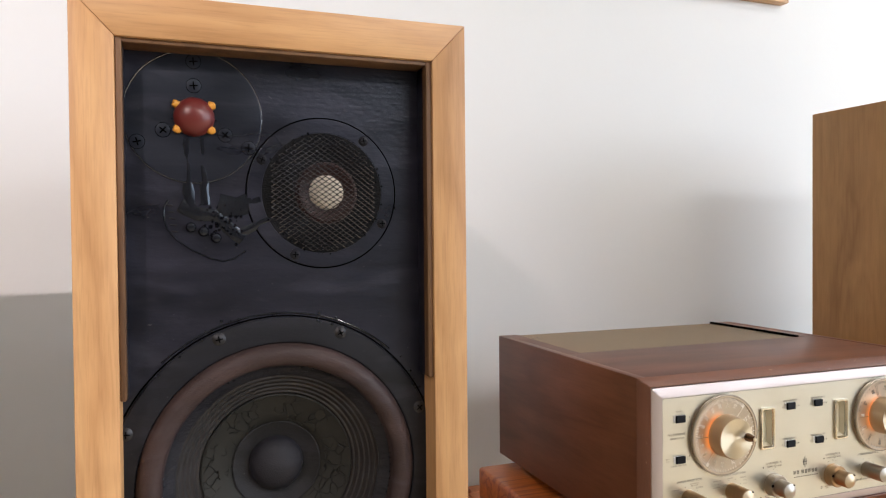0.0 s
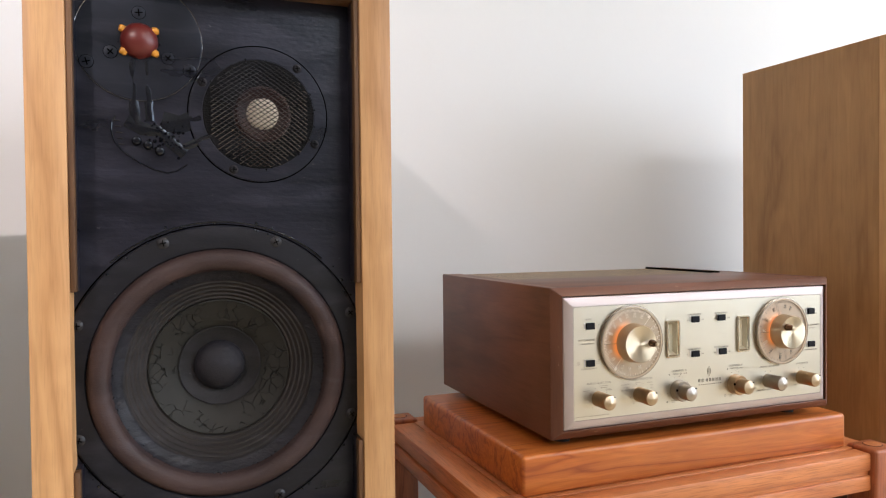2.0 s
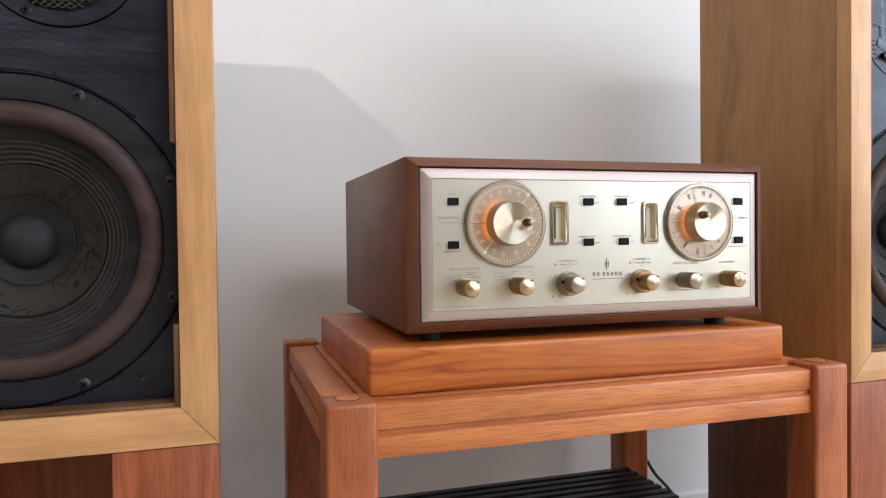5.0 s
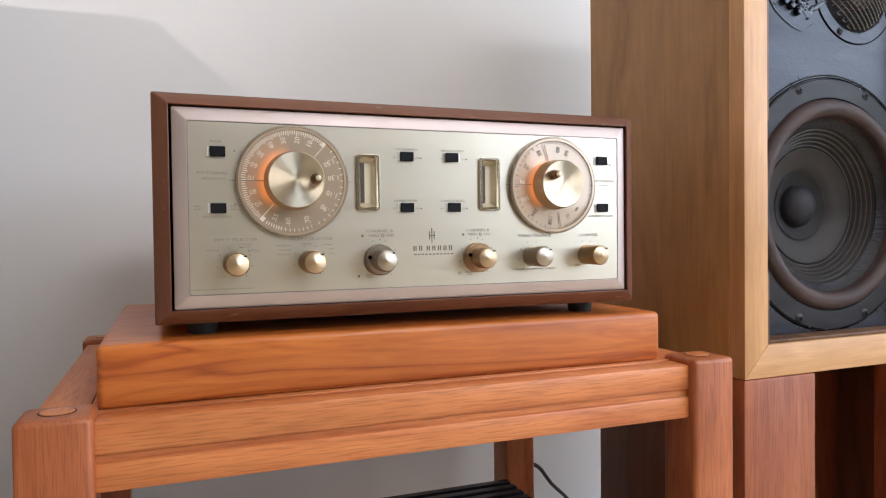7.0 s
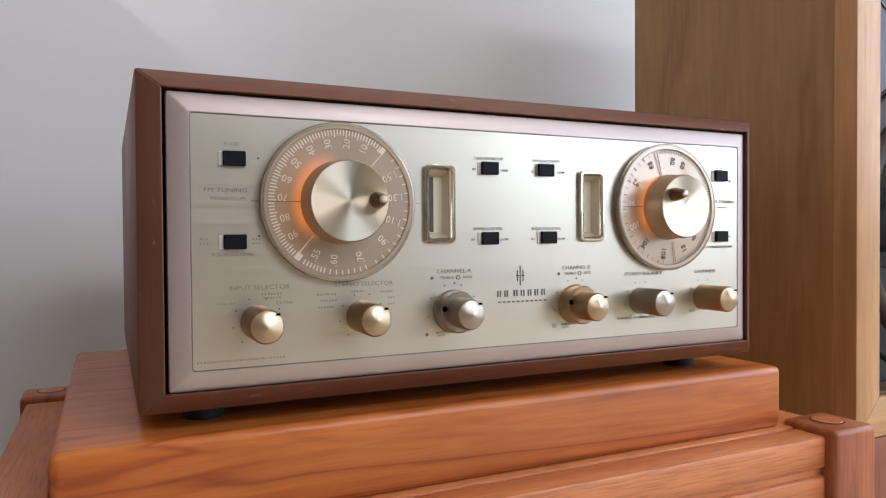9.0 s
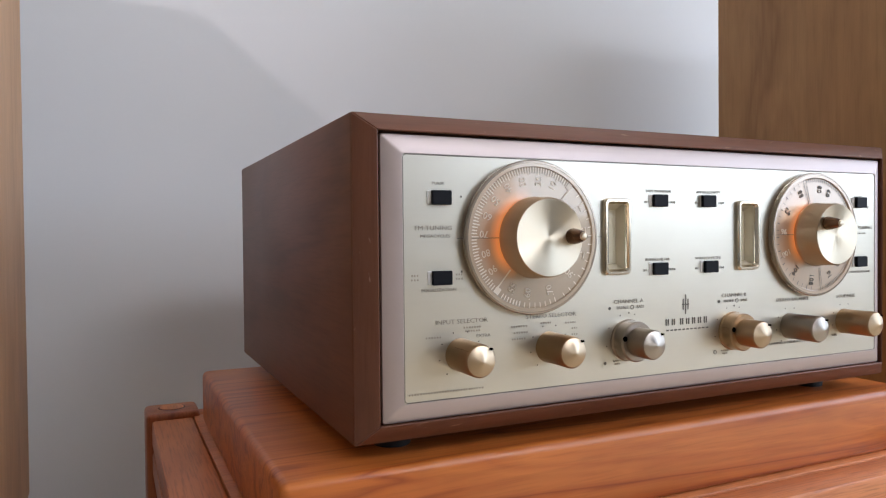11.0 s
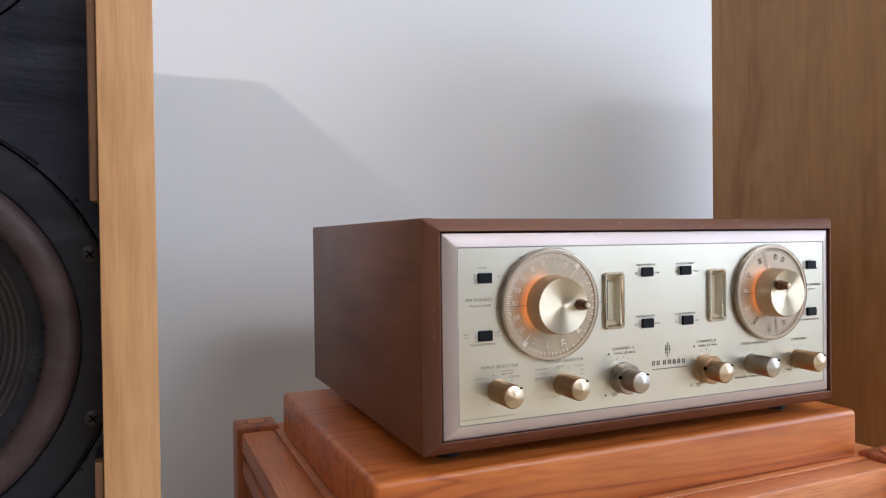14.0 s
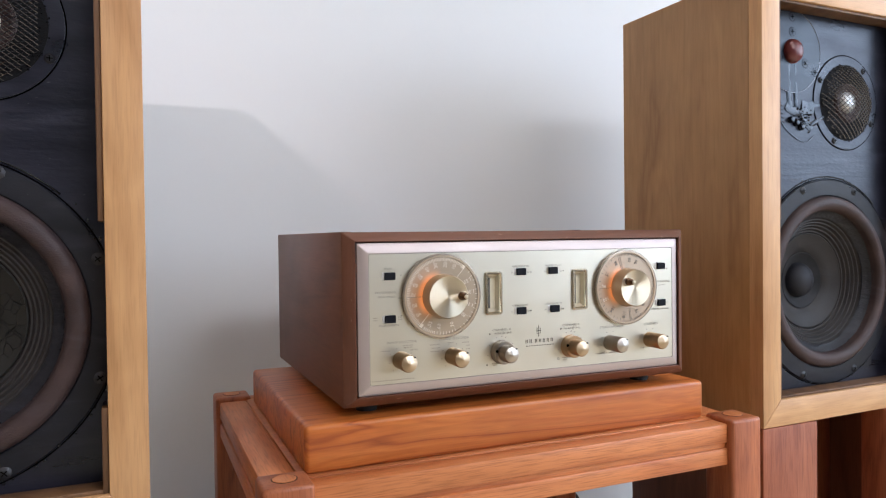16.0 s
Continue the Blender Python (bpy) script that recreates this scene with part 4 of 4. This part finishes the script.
def dial(cx, cz, R, knob_r, numbers, ticks, colour, power, ink_mat, pointer):
    y = PY
    centre = Vector((cx, PY - 0.004, cz)) - ORIGIN[rec.name]
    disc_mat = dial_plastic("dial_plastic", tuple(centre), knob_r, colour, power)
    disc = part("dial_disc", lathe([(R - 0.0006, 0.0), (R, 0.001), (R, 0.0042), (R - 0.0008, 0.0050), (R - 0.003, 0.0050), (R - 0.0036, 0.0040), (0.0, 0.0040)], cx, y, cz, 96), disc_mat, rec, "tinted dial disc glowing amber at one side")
    part("rim", lathe([(R + 0.0002, 0.0008), (R + 0.0006, 0.0016), (R + 0.0006, 0.0044), (R, 0.0051), (R - 0.0010, 0.0052), (R - 0.0014, 0.0044)], cx, y, cz, 96), rim_mat, disc)
    tagged(part("scale_print", radial_marks(cx, cz, y - 0.0044, ticks), ink_mat, disc), kind="stuff")
    for a, s, turn in numbers:
        q = R * 0.745
        lettering(s, cx + q * math.cos(radians(a)), y - 0.0043, cz + q * math.sin(radians(a)), 0.0056, scale_white if 150 < a < 215 else ink_mat, disc, radians(a + turn))
    for mark in ((180, R * 0.53, R - 0.003, 0.0004), (180, R + 0.001, R + 0.0055, 0.0004), (0, R * 0.86, R - 0.003, 0.0003), (0, R + 0.001, R + 0.004, 0.0003)):
        part("index_line", radial_marks(cx, cz, y - 0.00455, [mark]), ink, disc)
    base = part("tuning_knob", lathe([(knob_r, 0.004), (knob_r + 0.0006, 0.0055), (knob_r + 0.0006, 0.0065), (knob_r, 0.0075), (knob_r - 0.0004, 0.0195), (knob_r - 0.0012, 0.0208)], cx, y, cz, 64), knob_side, rec, "turned gold metal tuning knob")
    part("knob_face", lathe([(knob_r - 0.0012, 0.0209), (knob_r * 0.6, 0.0204), (0.0, 0.0196)], cx, y, cz, 64), spun_gold, base, "spun metal knob face")
    part("finger_pin", lathe([(0.0043, 0.0), (0.0045, 0.0020), (0.0041, 0.0048), (0.0031, 0.0088), (0.0023, 0.0108)], cx + pointer[0], y - 0.0198, cz + pointer[1], 20), pointer_brown, base, "small dark brown finger pin")
    part("pin_tip", lathe([(0.0023, 0.0108), (0.0016, 0.0117), (0, 0.0120)], cx + pointer[0], y - 0.0198, cz + pointer[1], 16), spun_gold, base)
    return disc


tick_l = [(54 + 2.6 * q, 0.0362 if q % 4 else 0.0352, 0.0396, 0.0007) for q in range(67)]
tick_l += [(237 + 3 * q, 0.0366, 0.0396, 0.0007) for q in range(7)] + [(260 + 5.2 * q, 0.0366, 0.0396, 0.0006) for q in range(7)] + [(301 + 7.5 * q, 0.0370, 0.0396, 0.0006) for q in range(14)]
tick_l += [(229, 0.0235, 0.036, 0.0009), (230.5, 0.0355, 0.0396, 0.0036), (49, 0.0235, 0.036, 0.0005), (50.5, 0.0355, 0.0396, 0.0030)]
nums_l = [(66, "10", 0), (84, "20", 0), (103, "30", 0), (121, "40", 0), (140, "50", 0), (158, "60", 0), (176, "70", 0), (195, "80", 0), (213, "90", 0),
          (243, ".55", 180), (262, ".60", 180), (289, ".70", 180), (319, ".90", 180), (342, "1.10", 180), (6, "1.30", 180), (28, "1.50", 180)]
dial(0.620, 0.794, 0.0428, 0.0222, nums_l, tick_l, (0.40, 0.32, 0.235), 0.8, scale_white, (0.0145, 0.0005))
tick_r = [(117 + 7.3 * q, 0.0364, 0.0396, 0.0007 if q % 2 else 0.0004) for q in range(21)] + [(101 - 3.1 * q, 0.0366, 0.0396, 0.0006) for q in range(38)] + [(286 + 2.2 * q, 0.0366, 0.0396, 0.0004) for q in range(29)]
tick_r += [(105, 0.022, 0.0396, 0.0005), (109, 0.022, 0.0396, 0.0005), (277, 0.024, 0.0396, 0.0004), (280, 0.024, 0.0396, 0.0004)]
nums_r = [(118, "88", 0), (150, "92", 0), (176, "96", 0), (203, "100", 0), (230, "104", 0), (262, "108", 0), (83, "80", 180), (66, "60", 180), (297, "10", 180), (318, "0", 180)]
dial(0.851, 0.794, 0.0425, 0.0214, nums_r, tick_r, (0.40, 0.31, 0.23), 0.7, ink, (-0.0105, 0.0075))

# small knobs
for kx, kind in ((0.5755, "gold"), (0.6325, "gold"), (0.689, "dual_silver"), (0.7765, "dual"), (0.830, "silver"), (0.8865, "gold")):
    side_mat, face_mat = (silver_knob, cap_silver) if "silver" in kind else (small_side, cap_gold)
    r, front = 0.0088, 0.024
    k0 = part("control_knob", lathe([(r * 1.03, 0.0), (r * 1.03, 0.001), (r, 0.002), (r, front - 0.0012), (r - 0.0008, front)], kx, PY, 0.731, 40), side_mat, rec, "turned metal control knob")
    part("knob_face", lathe([(r - 0.0008, front), (r - 0.0014, front + 0.0003), (0.0006, front + 0.0029), (0, front + 0.0030)], kx, PY, 0.731, 40), face_mat, k0)
    if "dual" in kind:
        part("outer_ring", lathe([(0.0128, 0.0), (0.0128, 0.0012), (0.0122, 0.002), (0.0122, 0.0092), (0.0114, 0.0102), (0.0088, 0.0102)], kx, PY, 0.731, 40), side_mat, k0, "outer ring of a double knob")
        part("finger_hole", lathe([(0.0016, 0.0), (0.0016, 0.0003), (0, 0.0003)], kx - 0.0102, PY - 0.0102, 0.7335, 14), slot_black, k0)
    notch = box(kx + 0.0045, kx + 0.0065, PY - front - 0.0009, PY - front + 0.0015, 0.7365, 0.7375)
    part("index_notch", notch, slot_black, k0)

# meter windows
for x0, x1 in METERS:
    z0, z1 = MZ0, MZ1
    fr = bmesh.new()
    shape = []
    for g, yy in ((0.0, PY), (0.0, PY - 0.0018), (0.0008, PY - 0.0030), (0.0020, PY - 0.0030), (0.0030, PY - 0.0016), (0.0034, PY - 0.0004)):
        row, rad = [], 0.0030 - g * 0.4
        for sx, sz, a0 in ((1, 1, 0), (-1, 1, 90), (-1, -1, 180), (1, -1, 270)):
            ox, oz = (x0 + x1) / 2 + sx * ((x1 - x0) / 2 - g - rad), (z0 + z1) / 2 + sz * ((z1 - z0) / 2 - g - rad)
            row += [fr.verts.new((ox + rad * math.cos(radians(a0 + 22.5 * e)), yy, oz + rad * math.sin(radians(a0 + 22.5 * e)))) for e in range(5)]
        shape.append(row)
    for a, b in zip(shape, shape[1:]):
        for q in range(20):
            s = (q + 1) % 20
            fr.faces.new((a[q], a[s], b[s], b[q]))
    bmesh.ops.recalc_face_normals(fr, faces=fr.faces)
    window = part("meter_window", fr, chrome, rec, "chrome rimmed tuning meter window")
    mouth, deep = rect(x0 + 0.0028, x1 - 0.0028, z0 + 0.0028, z1 - 0.0028), rect(x0 + 0.0055, x1 - 0.0050, z0 + 0.0065, z1 - 0.0065)
    well = bmesh.new()
    front, rear = [[well.verts.new((x, yy, z)) for x, z in r] for r, yy in ((mouth, PY + 0.0005), (deep, PY + 0.0065))]
    for q in range(4):
        e = (q + 1) % 4
        well.faces.new((front[q], front[e], rear[e], rear[q]))
    part("meter_well", well, cream, window, "cream sloped meter well", smooth=False)
    part("meter_face", box(x0 + 0.0052, x1 - 0.0047, PY + 0.0064, PY + 0.0080, z0 + 0.0062, z1 - 0.0062), pale_strip, window, "pale meter strip")
    # Dark bar stands in for the shade along the well's left side.
    part("meter_shade", box(x0 + 0.0056, x0 + 0.0086, PY + 0.0050, PY + 0.0064, z0 + 0.0068, z1 - 0.0068), shadow_cavity, window, "dark bar for the shade at the left of the well")

# slide switches
for kx, kz, white_left in ((0.563, 0.8158, 1), (0.563, 0.773, 1), (0.7125, 0.8160, 1), (0.7545, 0.8162, 0), (0.7125, 0.7738, 1), (0.7545, 0.7740, 1), (0.9015, 0.8170, 1), (0.902, 0.7738, 1)):
    sw = part("slide_switch", box(kx - 0.0066, kx + 0.0070, PY - 0.0006, PY + 0.0005, kz - 0.0036, kz + 0.0036, 0.0003, 1), switch_white, rec, "black slide switch in a white slot")
    off = 0.0012 if white_left else -0.0008
    part("slider", box(kx - 0.0057 + off, kx + 0.0058 + off * 0.9, PY - 0.0030, PY - 0.0005, kz - 0.0038, kz + 0.0038, 0.0004, 1), switch_black, sw)

# printed legends
LY = PY - 0.0002


def words(s, x, z, size=0.0031, align="CENTER", stretch=1.2):
    return lettering(s, x, LY, z, size, legend_ink, plate, 0.0, align, 0.00008, stretch)


for s, x, z in (("FM TUNING", 0.560, 0.7995), ("INPUT SELECTOR", 0.5765, 0.7490), ("STEREO SELECTOR", 0.634, 0.7490),
                ("CHANNEL A", 0.690, 0.7545), ("CHANNEL B", 0.7775, 0.7545), ("STEREO BALANCE", 0.833, 0.7490), ("LOUDNESS", 0.8885, 0.7490), ("AM TUNING", 0.906, 0.7985)):
    words(s, x, z, 0.0034)
for s, x, z in (("PULSE", 0.563, 0.8233), ("MEGACYCLES", 0.561, 0.7952), ("EQUALIZATION", 0.563, 0.7665), ("TAPE MONITOR", 0.7135, 0.8218), ("AM SELECTIVITY", 0.755, 0.8218), ("RUMBLE FILTER", 0.7128, 0.7795),
                ("SCRATCH FILTER", 0.7548, 0.7795), ("PHASE", 0.9015, 0.8208), ("LOUDNESS-VOLUME", 0.902, 0.7662), ("TREBLE", 0.685, 0.7508), ("BASS", 0.699, 0.7508), ("TREBLE", 0.7725, 0.7508), ("BASS", 0.7865, 0.7508),
                ("EXTRA", 0.5895, 0.7405), ("CHANNEL A ONLY", 0.8225, 0.7195), ("CHANNEL B ONLY", 0.842, 0.7195), ("OFF", 0.876, 0.7215)):
    words(s, x, z, 0.0025, stretch=1.15)
for x, z in ((0.7135, 0.815), (0.755, 0.815), (0.7128, 0.773), (0.7548, 0.773)):
    words("IN", x - 0.0100, z, 0.0021)
    words("OUT", x + 0.0110, z, 0.0021)
# small lines of print too fine to read, and the maker's mark, as plain bars
bars = bmesh.new()
rnd = random.Random(7)
for x, z, w in ((0.568, 0.7118, 0.046), (0.560, 0.7412, 0.010), (0.5835, 0.7455, 0.012), (0.5835, 0.7435, 0.010), (0.613, 0.7440, 0.012), (0.614, 0.7405, 0.010), (0.613, 0.7370, 0.011), (0.631, 0.7450, 0.009), (0.648, 0.7442, 0.009), (0.651, 0.7408, 0.006), (0.651, 0.7372, 0.006),
                (0.682, 0.7190, 0.008), (0.682, 0.7170, 0.006), (0.770, 0.7185, 0.008), (0.770, 0.7165, 0.006), (0.550, 0.7745, 0.006), (0.550, 0.7722, 0.006), (0.5755, 0.7745, 0.005), (0.5755, 0.7722, 0.005), (0.913, 0.814, 0.006), (0.906, 0.7945, 0.010)):
    n, a = max(int(w / 0.0016), 2), x - w / 2
    for k in range(n):
        box(a + k * 0.0016, a + k * 0.0016 + rnd.uniform(0.0007, 0.0012), LY - 0.00008, LY + 0.0001, z - 0.0005, z + 0.0005, bm=bars)
tagged(part("fine_print", bars, soft_ink, plate, "rows of tiny printed legends"), kind="stuff")
mark = bmesh.new()
for k in range(7):
    x = 0.7190 + k * 0.0050 + (0.0018 if k > 1 else 0)
    box(x, x + 0.0009, LY - 0.0001, LY + 0.0001, 0.7378, 0.7418, bm=mark)
    box(x + 0.0018, x + 0.0027, LY - 0.0001, LY + 0.0001, 0.7378, 0.7418, bm=mark)
for k in range(11):
    box(0.7195 + k * 0.0033, 0.7195 + k * 0.0033 + 0.0021, LY - 0.0001, LY + 0.0001, 0.7342, 0.7351, bm=mark)
for x, h in ((0.7335, 0.0034), (0.7355, 0.0062), (0.7375, 0.0034)):
    box(x - 0.00035, x + 0.00035, LY - 0.0001, LY + 0.0001, 0.7505 - h, 0.7505 + h, bm=mark)
box(0.7325, 0.7385, LY - 0.0001, LY + 0.0001, 0.7502, 0.7508, bm=mark)
part("maker_mark", mark, ink, plate, "maker's mark as plain bars")
dots = bmesh.new()
for x, z, r in ((0.5765, 0.8165, 0.0006), (0.5765, 0.776, 0.0006), (0.7265, 0.815, 0.0006), (0.768, 0.815, 0.0006), (0.7265, 0.7730, 0.0006), (0.768, 0.7730, 0.0006), (0.9125, 0.8130, 0.0006), (0.9125, 0.7735, 0.0006),
                (0.6755, 0.7508, 0.0010), (0.7640, 0.7508, 0.0010), (0.690, 0.7475, 0.0006), (0.7775, 0.7475, 0.0006), (0.672, 0.7180, 0.0010)):
    lathe([(r, 0.0), (r, 0.0001), (0, 0.0001)], x, LY, z, 12, bm=dots)
for cx, r in ((0.5755, 0.0128), (0.6325, 0.0128), (0.689, 0.0162), (0.7765, 0.0162), (0.830, 0.0128), (0.8865, 0.0128)):
    for a in range(-50, 231, 40):
        lathe([(0.00045, 0.0), (0.00045, 0.0001), (0, 0.0001)], cx + r * math.cos(radians(a)), LY, 0.731 + r * math.sin(radians(a)), 8, bm=dots)
for x, z in ((0.6925, 0.7508), (0.780, 0.7508), (0.7605, 0.7180)):
    lathe([(0.0014, 0.0), (0.0014, 0.0001), (0.0010, 0.0001), (0.0010, 0.0)], x, LY, z, 14, bm=dots)
tagged(part("index_print", dots, ink, plate, "printed index dots"), kind="stuff")
